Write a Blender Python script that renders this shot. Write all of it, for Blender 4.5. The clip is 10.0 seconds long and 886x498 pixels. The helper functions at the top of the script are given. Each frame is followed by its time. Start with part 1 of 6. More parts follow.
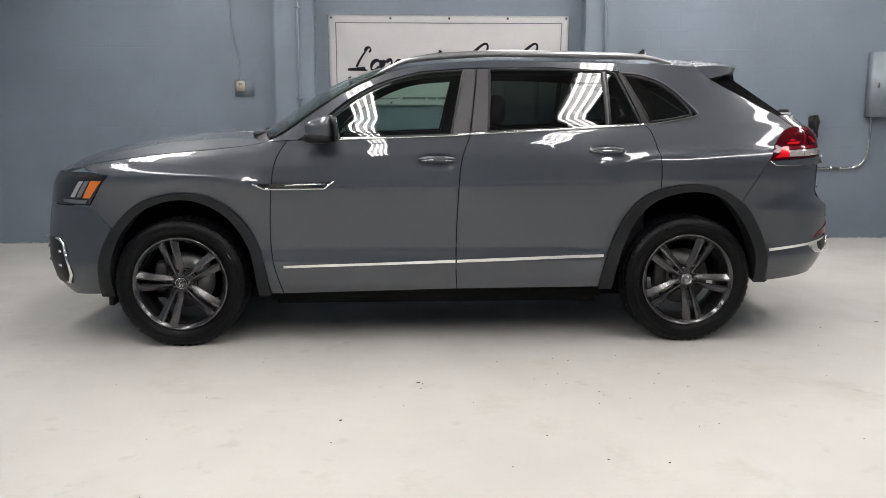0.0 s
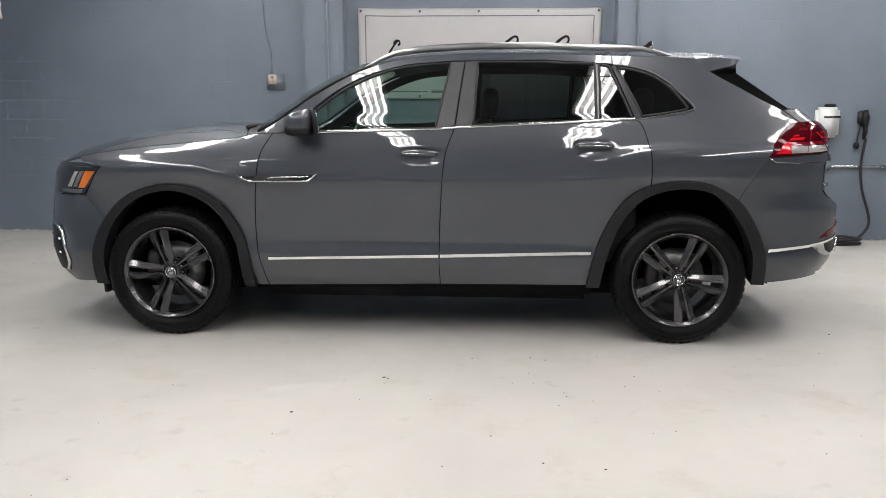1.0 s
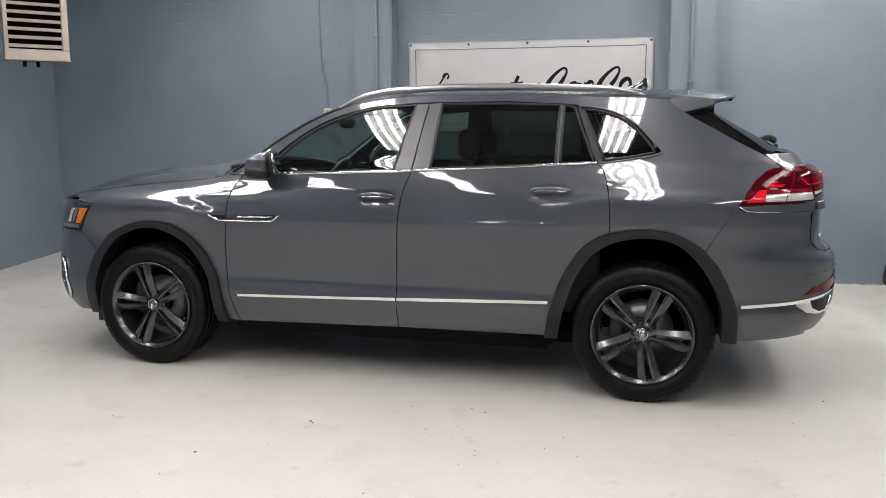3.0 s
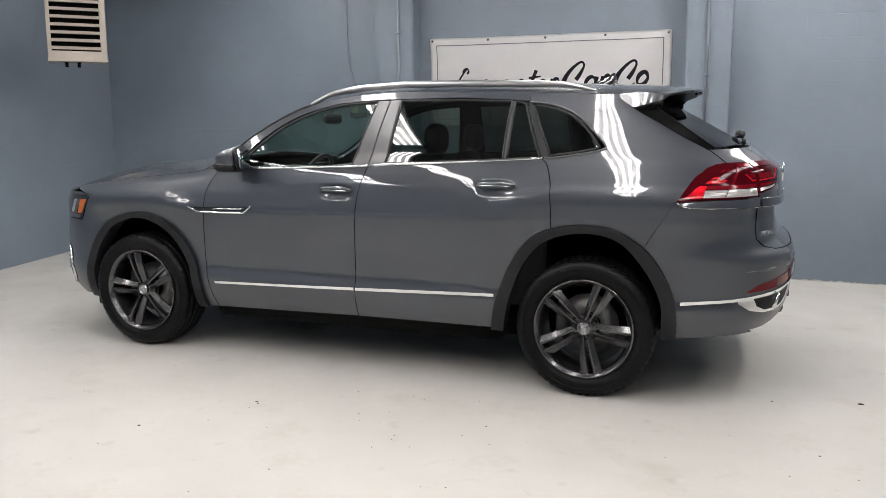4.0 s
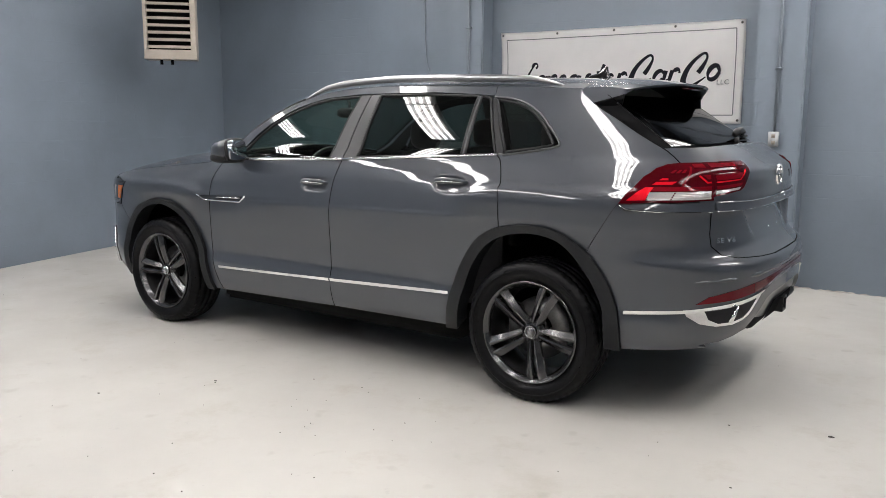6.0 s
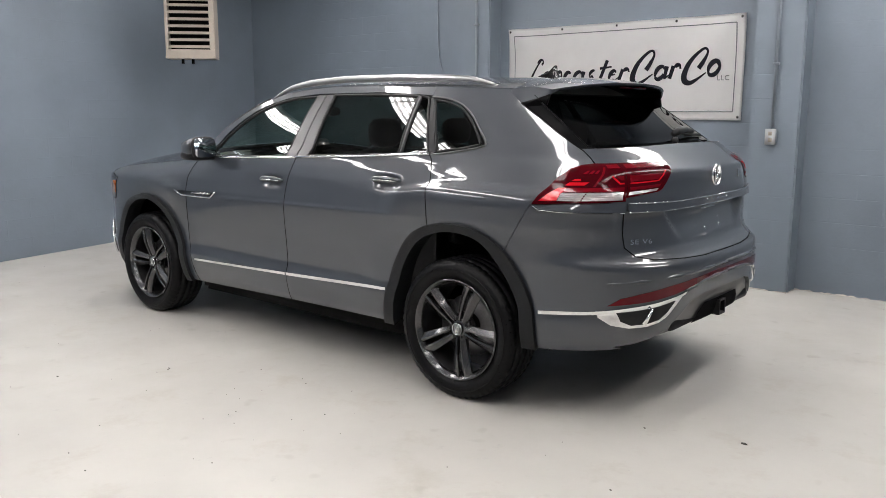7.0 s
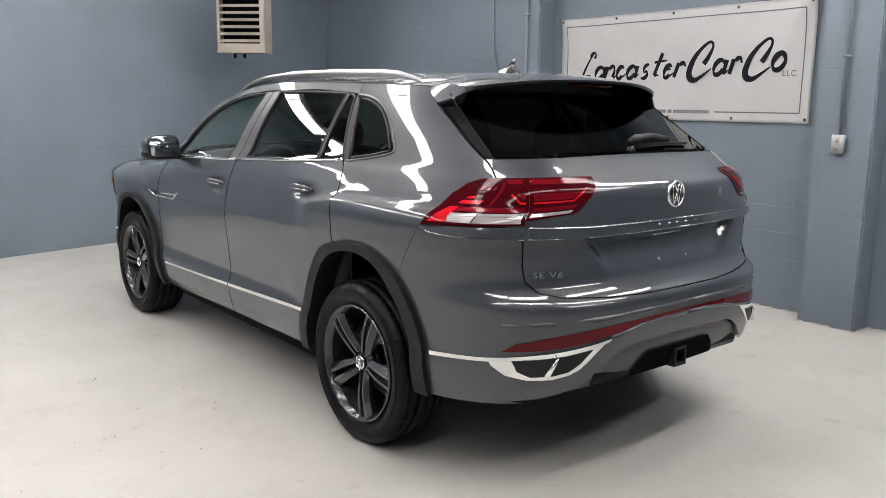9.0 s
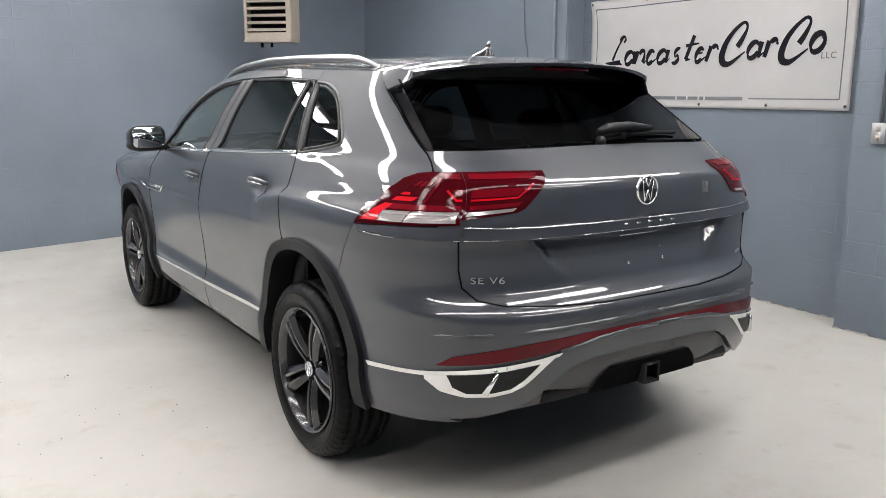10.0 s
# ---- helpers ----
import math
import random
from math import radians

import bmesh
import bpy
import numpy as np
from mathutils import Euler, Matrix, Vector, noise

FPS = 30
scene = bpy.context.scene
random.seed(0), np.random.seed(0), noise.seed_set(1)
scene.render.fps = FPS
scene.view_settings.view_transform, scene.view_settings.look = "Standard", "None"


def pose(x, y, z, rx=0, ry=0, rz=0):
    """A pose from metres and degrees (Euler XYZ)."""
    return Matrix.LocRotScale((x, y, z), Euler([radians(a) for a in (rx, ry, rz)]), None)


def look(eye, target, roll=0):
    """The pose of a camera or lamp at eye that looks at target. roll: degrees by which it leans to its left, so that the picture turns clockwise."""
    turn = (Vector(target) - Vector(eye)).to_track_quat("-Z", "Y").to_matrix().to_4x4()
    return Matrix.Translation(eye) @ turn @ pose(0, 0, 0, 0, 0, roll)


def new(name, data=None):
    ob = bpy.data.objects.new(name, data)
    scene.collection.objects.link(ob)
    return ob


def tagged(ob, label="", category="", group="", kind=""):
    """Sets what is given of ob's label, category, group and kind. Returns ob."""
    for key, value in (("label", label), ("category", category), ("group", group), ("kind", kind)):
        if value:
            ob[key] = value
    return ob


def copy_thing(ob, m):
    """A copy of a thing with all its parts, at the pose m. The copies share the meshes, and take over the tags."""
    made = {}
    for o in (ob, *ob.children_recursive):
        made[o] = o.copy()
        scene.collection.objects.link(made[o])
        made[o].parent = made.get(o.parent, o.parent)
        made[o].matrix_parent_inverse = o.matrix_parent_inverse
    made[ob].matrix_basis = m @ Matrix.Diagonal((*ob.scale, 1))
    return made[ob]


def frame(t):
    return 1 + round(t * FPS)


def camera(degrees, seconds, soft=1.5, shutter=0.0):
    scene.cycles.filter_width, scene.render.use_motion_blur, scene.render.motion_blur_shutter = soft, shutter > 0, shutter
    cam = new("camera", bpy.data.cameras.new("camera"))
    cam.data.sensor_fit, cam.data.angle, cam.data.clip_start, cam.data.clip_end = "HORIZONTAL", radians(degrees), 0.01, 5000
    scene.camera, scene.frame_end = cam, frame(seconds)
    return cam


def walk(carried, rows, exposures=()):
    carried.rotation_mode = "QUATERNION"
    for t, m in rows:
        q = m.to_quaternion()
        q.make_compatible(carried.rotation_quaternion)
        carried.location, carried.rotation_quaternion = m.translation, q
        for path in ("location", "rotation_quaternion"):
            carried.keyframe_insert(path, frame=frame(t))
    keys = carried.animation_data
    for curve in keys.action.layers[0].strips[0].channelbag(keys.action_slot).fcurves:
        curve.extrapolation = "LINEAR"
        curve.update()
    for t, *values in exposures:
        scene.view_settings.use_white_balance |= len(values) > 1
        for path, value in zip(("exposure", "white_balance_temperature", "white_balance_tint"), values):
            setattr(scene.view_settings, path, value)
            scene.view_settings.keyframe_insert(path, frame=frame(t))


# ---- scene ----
cam = camera(57.4, 10.0, soft=0.6)
PATH = [
    (0, (-0.157, -5.644, 1.34), (-0.076, -3.672, 1.014), 0.0),
    (0.5, (0.165, -5.683, 1.336), (0.144, -3.71, 1.006), 0.0),
    (1, (0.403, -5.592, 1.335), (0.288, -3.624, 0.995), 0.2),
    (1.5, (0.65, -5.554, 1.38), (0.437, -3.595, 1.037), 0.3),
    (2, (0.983, -5.564, 1.425), (0.676, -3.618, 1.083), 0.3),
    (2.5, (1.203, -5.412, 1.45), (0.807, -3.476, 1.141), 0.2),
    (3, (1.492, -5.343, 1.463), (1.007, -3.425, 1.171), 0.1),
    (3.2, (1.706, -5.337, 1.482), (1.175, -3.432, 1.184), -0.1),
    (4.5, (2.56, -5.093, 1.48), (1.75, -3.292, 1.166), 0.1),
    (5, (2.821, -4.933, 1.474), (1.916, -3.18, 1.147), 0.0),
    (5.5, (3.127, -4.804, 1.476), (2.113, -3.111, 1.152), -0.1),
    (6.8, (3.932, -4.306, 1.49), (2.706, -2.761, 1.159), 0.5),
    (7, (4.091, -4.218, 1.518), (2.831, -2.702, 1.181), 0.2),
    (7.5, (4.19, -3.895, 1.501), (2.861, -2.44, 1.16), 0.5),
    (8, (4.356, -3.605, 1.524), (2.954, -2.219, 1.186), 0.7),
    (8.5, (4.495, -3.237, 1.517), (3.022, -1.929, 1.172), 0.7),
    (9, (4.508, -2.94, 1.555), (2.981, -1.698, 1.202), 0.7),
    (9.5, (4.591, -2.611, 1.543), (3.0, -1.456, 1.178), 0.2),
    (10, (4.578, -2.335, 1.545), (2.943, -1.247, 1.167), 0.3),
]
walk(cam, [(t, look(eye, target, roll)) for t, eye, target, roll in PATH], [(0.0, -0.04), (2.0, -0.02), (3.0, 0.04), (5.0, 0.0), (7.0, -0.04), (9.0, 0.03), (10.0, 0.11)])
# ---------------------------------------------------------------- light
world = bpy.data.worlds.new("world")
scene.world = world
world.use_nodes = True
world.node_tree.nodes["Background"].inputs[0].default_value = (0.5, 0.55, 0.6, 1)
world.node_tree.nodes["Background"].inputs[1].default_value = 0.0
TUBE_STRENGTH = 24.0
scene.view_settings.exposure = 0.0


# ---------------------------------------------------------------- materials
def material(name, base, rough=0.5, metal=0.0, coat=0.0, coat_rough=0.03, noise_scale=0.0, vary=0.0, bump=0.0,
             bump_scale=60.0, spec=0.5, rough_vary=0.0):
    """A principled material with noise in colour, roughness and relief, in metres."""
    m = bpy.data.materials.new(name)
    m.use_nodes = True
    nt = m.node_tree
    b = nt.nodes["Principled BSDF"]
    b.inputs["Base Color"].default_value = (*base, 1)
    b.inputs["Roughness"].default_value = rough
    b.inputs["Metallic"].default_value = metal
    b.inputs["Coat Weight"].default_value = coat
    b.inputs["Coat Roughness"].default_value = coat_rough
    b.inputs["Specular IOR Level"].default_value = spec
    geo = nt.nodes.new("ShaderNodeNewGeometry")
    if vary or rough_vary:
        n = nt.nodes.new("ShaderNodeTexNoise")
        n.inputs["Scale"].default_value = noise_scale
        n.inputs["Detail"].default_value = 6
        n.inputs["Roughness"].default_value = 0.62
        nt.links.new(geo.outputs["Position"], n.inputs["Vector"])
        if vary:
            r = nt.nodes.new("ShaderNodeMapRange")
            r.inputs["From Min"].default_value, r.inputs["From Max"].default_value = 0.3, 0.7
            r.inputs["To Min"].default_value, r.inputs["To Max"].default_value = 1 - vary, 1 + vary
            nt.links.new(n.outputs["Fac"], r.inputs["Value"])
            x = nt.nodes.new("ShaderNodeVectorMath")
            x.operation = "SCALE"
            x.inputs[0].default_value = base
            nt.links.new(r.outputs["Result"], x.inputs["Scale"])
            nt.links.new(x.outputs["Vector"], b.inputs["Base Color"])
        if rough_vary:
            r = nt.nodes.new("ShaderNodeMapRange")
            r.inputs["From Min"].default_value, r.inputs["From Max"].default_value = 0.3, 0.7
            r.inputs["To Min"].default_value, r.inputs["To Max"].default_value = rough - rough_vary, rough + rough_vary
            nt.links.new(n.outputs["Fac"], r.inputs["Value"])
            nt.links.new(r.outputs["Result"], b.inputs["Roughness"])
    if bump:
        n2 = nt.nodes.new("ShaderNodeTexNoise")
        n2.inputs["Scale"].default_value = bump_scale
        n2.inputs["Detail"].default_value = 4
        nt.links.new(geo.outputs["Position"], n2.inputs["Vector"])
        bp = nt.nodes.new("ShaderNodeBump")
        bp.inputs["Strength"].default_value = bump
        bp.inputs["Distance"].default_value = 0.004
        nt.links.new(n2.outputs["Fac"], bp.inputs["Height"])
        nt.links.new(bp.outputs["Normal"], b.inputs["Normal"])
    return m


def glass(name, tint, gloss=1.0):
    """A thin pane: tinted see-through with a mirror-like sheen."""
    m = bpy.data.materials.new(name)
    m.use_nodes = True
    nt = m.node_tree
    nt.nodes.remove(nt.nodes["Principled BSDF"])
    out = nt.nodes["Material Output"]
    tr, gl, mix = (nt.nodes.new(n) for n in ("ShaderNodeBsdfTransparent", "ShaderNodeBsdfGlossy", "ShaderNodeMixShader"))
    lw, pw, fr = nt.nodes.new("ShaderNodeLayerWeight"), nt.nodes.new("ShaderNodeMath"), nt.nodes.new("ShaderNodeMapRange")
    lw.inputs["Blend"].default_value = 0.5
    pw.operation = "POWER"
    pw.inputs[1].default_value = 5.0
    nt.links.new(lw.outputs["Facing"], pw.inputs[0])
    nt.links.new(pw.outputs[0], fr.inputs["Value"])
    fr.inputs["To Min"].default_value, fr.inputs["To Max"].default_value = 0.055, 0.9
    tr.inputs["Color"].default_value = (*tint, 1)
    gl.inputs["Roughness"].default_value = 0.01
    gl.inputs["Color"].default_value = (gloss, gloss, gloss, 1)
    nt.links.new(fr.outputs[0], mix.inputs[0])
    nt.links.new(tr.outputs[0], mix.inputs[1])
    nt.links.new(gl.outputs[0], mix.inputs[2])
    nt.links.new(mix.outputs[0], out.inputs["Surface"])
    return m


def glowing(name, colour, strength):
    m = bpy.data.materials.new(name)
    m.use_nodes = True
    b = m.node_tree.nodes["Principled BSDF"]
    b.inputs["Base Color"].default_value = (0.9, 0.9, 0.9, 1)
    b.inputs["Emission Color"].default_value = (*colour, 1)
    b.inputs["Emission Strength"].default_value = strength
    return m


def floor_material():
    """Painted concrete: off-white, cloudy, with grey scuffs, tan stains and fine specks."""
    m = material("painted_concrete_floor", (0.43, 0.425, 0.40), 0.42, spec=0.4)
    nt = m.node_tree
    b = nt.nodes["Principled BSDF"]
    geo = nt.nodes.new("ShaderNodeNewGeometry")

    def noise_of(scale, detail, lo, hi, rough=0.6):
        n = nt.nodes.new("ShaderNodeTexNoise")
        n.inputs["Scale"].default_value, n.inputs["Detail"].default_value = scale, detail
        n.inputs["Roughness"].default_value = rough
        nt.links.new(geo.outputs["Position"], n.inputs["Vector"])
        r = nt.nodes.new("ShaderNodeMapRange")
        r.inputs["From Min"].default_value, r.inputs["From Max"].default_value = lo, hi
        nt.links.new(n.outputs["Fac"], r.inputs["Value"])
        return r.outputs["Result"]

    def mixed(a, bcol, fac, amount):
        mu = nt.nodes.new("ShaderNodeMath")
        mu.operation = "MULTIPLY"
        mu.inputs[1].default_value = amount
        nt.links.new(fac, mu.inputs[0])
        x = nt.nodes.new("ShaderNodeMix")
        x.data_type = "RGBA"
        nt.links.new(mu.outputs[0], x.inputs["Factor"])
        if isinstance(a, tuple):
            x.inputs["A"].default_value = (*a, 1)
        else:
            nt.links.new(a, x.inputs["A"])
        x.inputs["B"].default_value = (*bcol, 1)
        return x.outputs["Result"]

    c = mixed((0.475, 0.462, 0.430), (0.395, 0.383, 0.358), noise_of(0.7, 5, 0.35, 0.7), 0.8)
    c = mixed(c, (0.33, 0.295, 0.24), noise_of(1.9, 8, 0.55, 0.75, 0.7), 0.55)
    c = mixed(c, (0.24, 0.24, 0.24), noise_of(5.5, 8, 0.62, 0.78, 0.72), 0.55)
    c = mixed(c, (0.27, 0.25, 0.21), noise_of(6.0, 1.5, 0.67, 0.76), 0.32)
    c = mixed(c, (0.16, 0.155, 0.15), noise_of(38.0, 3, 0.73, 0.78), 0.6)
    nt.links.new(c, b.inputs["Base Color"])
    n = noise_of(1.6, 6, 0.3, 0.7)
    r = nt.nodes.new("ShaderNodeMapRange")
    r.inputs["To Min"].default_value, r.inputs["To Max"].default_value = 0.30, 0.55
    nt.links.new(n, r.inputs["Value"])
    nt.links.new(r.outputs["Result"], b.inputs["Roughness"])
    bp = nt.nodes.new("ShaderNodeBump")
    bp.inputs["Strength"].default_value, bp.inputs["Distance"].default_value = 0.25, 0.004
    nt.links.new(noise_of(14, 6, 0, 1), bp.inputs["Height"])
    nt.links.new(bp.outputs["Normal"], b.inputs["Normal"])
    return m


def wall_material():
    """Thick paint over concrete blocks: faint joints, cloudy wear, small pits."""
    m = material("blue_grey_wall_paint", (0.141, 0.170, 0.206), 0.5, noise_scale=1.3, vary=0.10, rough_vary=0.1)
    nt = m.node_tree
    b = nt.nodes["Principled BSDF"]
    geo = nt.nodes.new("ShaderNodeNewGeometry")
    sep, com, add = nt.nodes.new("ShaderNodeSeparateXYZ"), nt.nodes.new("ShaderNodeCombineXYZ"), nt.nodes.new("ShaderNodeMath")
    nt.links.new(geo.outputs["Position"], sep.inputs[0])
    nt.links.new(sep.outputs["X"], add.inputs[0])
    nt.links.new(sep.outputs["Y"], add.inputs[1])
    nt.links.new(add.outputs[0], com.inputs["X"])
    nt.links.new(sep.outputs["Z"], com.inputs["Y"])
    brick = nt.nodes.new("ShaderNodeTexBrick")
    brick.inputs["Scale"].default_value = 1.0
    brick.inputs["Brick Width"].default_value, brick.inputs["Row Height"].default_value = 0.406, 0.203
    brick.inputs["Mortar Size"].default_value, brick.inputs["Mortar Smooth"].default_value = 0.005, 0.6
    nt.links.new(com.outputs[0], brick.inputs["Vector"])
    n = nt.nodes.new("ShaderNodeTexNoise")
    n.inputs["Scale"].default_value, n.inputs["Detail"].default_value = 35, 6
    nt.links.new(geo.outputs["Position"], n.inputs["Vector"])
    n3 = nt.nodes.new("ShaderNodeTexNoise")
    n3.inputs["Scale"].default_value, n3.inputs["Detail"].default_value = 1.1, 2
    nt.links.new(geo.outputs["Position"], n3.inputs["Vector"])
    fade = nt.nodes.new("ShaderNodeMapRange")
    fade.inputs["From Min"].default_value, fade.inputs["From Max"].default_value = 0.42, 0.62
    nt.links.new(n3.outputs["Fac"], fade.inputs["Value"])
    joint = nt.nodes.new("ShaderNodeMath")
    joint.operation = "MULTIPLY"
    nt.links.new(brick.outputs["Fac"], joint.inputs[0])
    nt.links.new(fade.outputs["Result"], joint.inputs[1])
    h = nt.nodes.new("ShaderNodeMath")
    h.operation = "MULTIPLY_ADD"
    h.inputs[1].default_value = -1.0
    nt.links.new(joint.outputs[0], h.inputs[0])
    nt.links.new(n.outputs["Fac"], h.inputs[2])
    bp = nt.nodes.new("ShaderNodeBump")
    bp.inputs["Strength"].default_value, bp.inputs["Distance"].default_value = 0.32, 0.004
    nt.links.new(h.outputs[0], bp.inputs["Height"])
    nt.links.new(bp.outputs["Normal"], b.inputs["Normal"])
    return m


FLOOR = floor_material()
WALL = wall_material()
CEILING = material("grey_ceiling_paint", (0.18, 0.18, 0.185), 0.8, noise_scale=2, vary=0.06, bump=0.3)
PAINT = material("grey_car_paint", (0.0270, 0.0320, 0.0415), 0.40, coat=1.0, coat_rough=0.015, spec=0.4)
PAINT.node_tree.nodes["Principled BSDF"].inputs["Coat IOR"].default_value = 1.62
PILLAR = material("grey_satin_pillar", (0.045, 0.045, 0.047), 0.36, coat=0.2, coat_rough=0.15)
FLARE = material("charcoal_plastic", (0.009, 0.0098, 0.0112), 0.5, spec=0.28, noise_scale=90, vary=0.12, bump=0.25, bump_scale=500)
BLACK = material("black_plastic", (0.008, 0.008, 0.009), 0.45, noise_scale=60, vary=0.15, spec=0.3)
GLOSS_BLACK = material("gloss_black", (0.006, 0.006, 0.007), 0.12, coat=1.0)
CHEEK = material("black_cheek", (0.003, 0.003, 0.0035), 0.30, spec=0.05)
LINER = material("wheel_arch_liner", (0.004, 0.004, 0.0045), 0.95, noise_scale=40, vary=0.3, spec=0.05)
CHROME = material("chrome", (0.86, 0.86, 0.87), 0.06, metal=1.0)
SATIN = material("satin_aluminium", (0.72, 0.72, 0.72), 0.22, metal=1.0)
RAIL = material("brushed_rail_aluminium", (0.33, 0.33, 0.335), 0.32, metal=1.0, noise_scale=12, vary=0.06)
RUBBER = material("tyre_rubber", (0.004, 0.004, 0.0045), 0.36, noise_scale=50, vary=0.25, bump=0.2, bump_scale=300, rough_vary=0.1, spec=0.14)
RIM = material("anthracite_alloy", (0.075, 0.074, 0.077), 0.24, metal=0.8, coat=0.6, coat_rough=0.06)
RIM_DARK = material("dark_rim_barrel", (0.016, 0.016, 0.017), 0.4, metal=0.5)
STEEL = material("brake_steel", (0.25, 0.245, 0.24), 0.35, metal=0.8, noise_scale=80, vary=0.15)
UNDER = material("underbody", (0.008, 0.008, 0.008), 0.85, spec=0.1)
RED = material("red_lens", (0.52, 0.006, 0.014), 0.10, spec=0.3)
MID_RED = material("mid_red_lens", (0.13, 0.003, 0.008), 0.10, spec=0.25)
BAND_RED = material("reflector_red", (0.085, 0.002, 0.006), 0.12, spec=0.3)
DARK_RED = material("dark_red_lens", (0.050, 0.0015, 0.004), 0.07, spec=0.16)
CLEAR = material("clear_ribbed_lens", (0.36, 0.33, 0.33), 0.2, coat=0.6, metal=0.2)
LAMP_GREY = material("lamp_reflector", (0.16, 0.165, 0.17), 0.25, metal=0.5, coat=1.0)
AMBER = material("amber_lens", (0.60, 0.13, 0.008), 0.2, coat=1.0)
FRONT_GLASS = glass("light_green_glass", (0.52, 0.64, 0.59))
DARK_GLASS = glass("privacy_glass", (0.145, 0.180, 0.170))
REAR_GLASS = glass("rear_privacy_glass", (0.060, 0.066, 0.076), 0.62)
CABIN = material("cabin_trim", (0.018, 0.018, 0.020), 0.6, noise_scale=30, vary=0.2)
SEAT = material("black_leatherette", (0.016, 0.016, 0.017), 0.4, noise_scale=25, vary=0.2, bump=0.2, bump_scale=200)
HEADLINER = material("grey_headliner", (0.30, 0.30, 0.29), 0.9)
VINYL = material("banner_vinyl", (0.86, 0.84, 0.83), 0.38, noise_scale=3, vary=0.03)
INK = material("black_ink", (0.008, 0.008, 0.012), 0.6, spec=0.1)
GREY_INK = material("grey_ink", (0.16, 0.17, 0.18), 0.5)
TUBE = glowing("fluorescent_tube", (1.0, 0.965, 0.955), TUBE_STRENGTH)
WHITE_METAL = material("white_enamel", (0.75, 0.75, 0.74), 0.35)
BEIGE = material("beige_enamel", (0.27, 0.235, 0.20), 0.45, noise_scale=5, vary=0.12, bump=0.1)
WHITE_PLASTIC = material("white_plastic", (0.60, 0.60, 0.59), 0.4)
OUTLET_GREY = material("grey_outlet_plate", (0.34, 0.35, 0.36), 0.45, noise_scale=8, vary=0.06)
IVORY = material("ivory_plastic", (0.50, 0.45, 0.35), 0.45)
CABLE = material("black_cable", (0.014, 0.014, 0.016), 0.5)
PAINTED_PIPE = material("blue_grey_painted_metal", (0.165, 0.19, 0.22), 0.4, noise_scale=6, vary=0.08)
PAINT_EDGE = material("chipped_white_paint", (0.42, 0.39, 0.35), 0.7, noise_scale=9, vary=0.45)
DEBRIS = material("dark_grit", (0.05, 0.045, 0.04), 0.9)


# ---------------------------------------------------------------- mesh helpers
def finish(name, bm, mat, parent=None, label="", smooth=True, loc=None):
    """Links a bmesh as one mesh object."""
    me = bpy.data.meshes.new(name)
    bm.normal_update()
    bm.to_mesh(me)
    bm.free()
    if smooth:
        for p in me.polygons:
            p.use_smooth = True
    me.materials.append(mat)
    ob = new(name, me)
    if loc is not None:
        ob.location = loc
    if parent is not None:
        ob.parent = parent
    if label:
        ob["label"] = label
    return ob


part = finish


def box_bm(lo, hi, bevel=0.0, seg=2):
    bm = bmesh.new()
    bmesh.ops.create_cube(bm, size=1)
    lo, hi = Vector(lo), Vector(hi)
    for v in bm.verts:
        v.co = Vector([(lo[i] + hi[i]) / 2 + v.co[i] * (hi[i] - lo[i]) for i in range(3)])
    if bevel:
        bmesh.ops.bevel(bm, geom=bm.edges[:] + bm.verts[:], offset=bevel, segments=seg, affect="EDGES", clamp_overlap=True)
    return bm


def join_bm(*bms):
    out = bmesh.new()
    for b in bms:
        me = bpy.data.meshes.new("tmp")
        b.to_mesh(me)
        b.free()
        out.from_mesh(me)
        bpy.data.meshes.remove(me)
    return out


def lathe_bm(profile, n=64, axis="y"):
    """Turns rows of (radius, offset along the axis) about that axis."""
    bm = bmesh.new()
    rings = []
    for r, a in profile:
        ring = []
        for i in range(n):
            th = 2 * math.pi * i / n
            c, s = r * math.cos(th), r * math.sin(th)
            ring.append(bm.verts.new({"y": (c, a, s), "z": (c, s, a), "x": (a, c, s)}[axis]))
        rings.append(ring)
    for p, q in zip(rings, rings[1:]):
        for i in range(n):
            bm.faces.new((p[i], p[(i + 1) % n], q[(i + 1) % n], q[i]))
    bmesh.ops.remove_doubles(bm, verts=bm.verts[:], dist=1e-5)
    bmesh.ops.recalc_face_normals(bm, faces=bm.faces[:])
    return bm


def tube_bm(points, radius, n=8, flat=1.0, cap=True):
    """A round bar along points; flat squeezes it across."""
    bm = bmesh.new()
    pts = [Vector(p) for p in points]
    rings, up = [], Vector((0, 0, 1))
    for i, p in enumerate(pts):
        d = (pts[min(i + 1, len(pts) - 1)] - pts[max(i - 1, 0)]).normalized()
        side = d.cross(up)
        side = side.normalized() if side.length > 1e-4 else Vector((1, 0, 0))
        top = side.cross(d).normalized()
        rad = radius[i] if isinstance(radius, (list, tuple)) else radius
        rings.append([bm.verts.new(p + side * (rad * flat * math.cos(2 * math.pi * k / n)) + top * (rad * math.sin(2 * math.pi * k / n)))
                      for k in range(n)])
    for a, b in zip(rings, rings[1:]):
        for k in range(n):
            bm.faces.new((a[k], a[(k + 1) % n], b[(k + 1) % n], b[k]))
    if cap:
        bm.faces.new(rings[0])
        bm.faces.new(rings[-1])
    bmesh.ops.recalc_face_normals(bm, faces=bm.faces[:])
    return bm


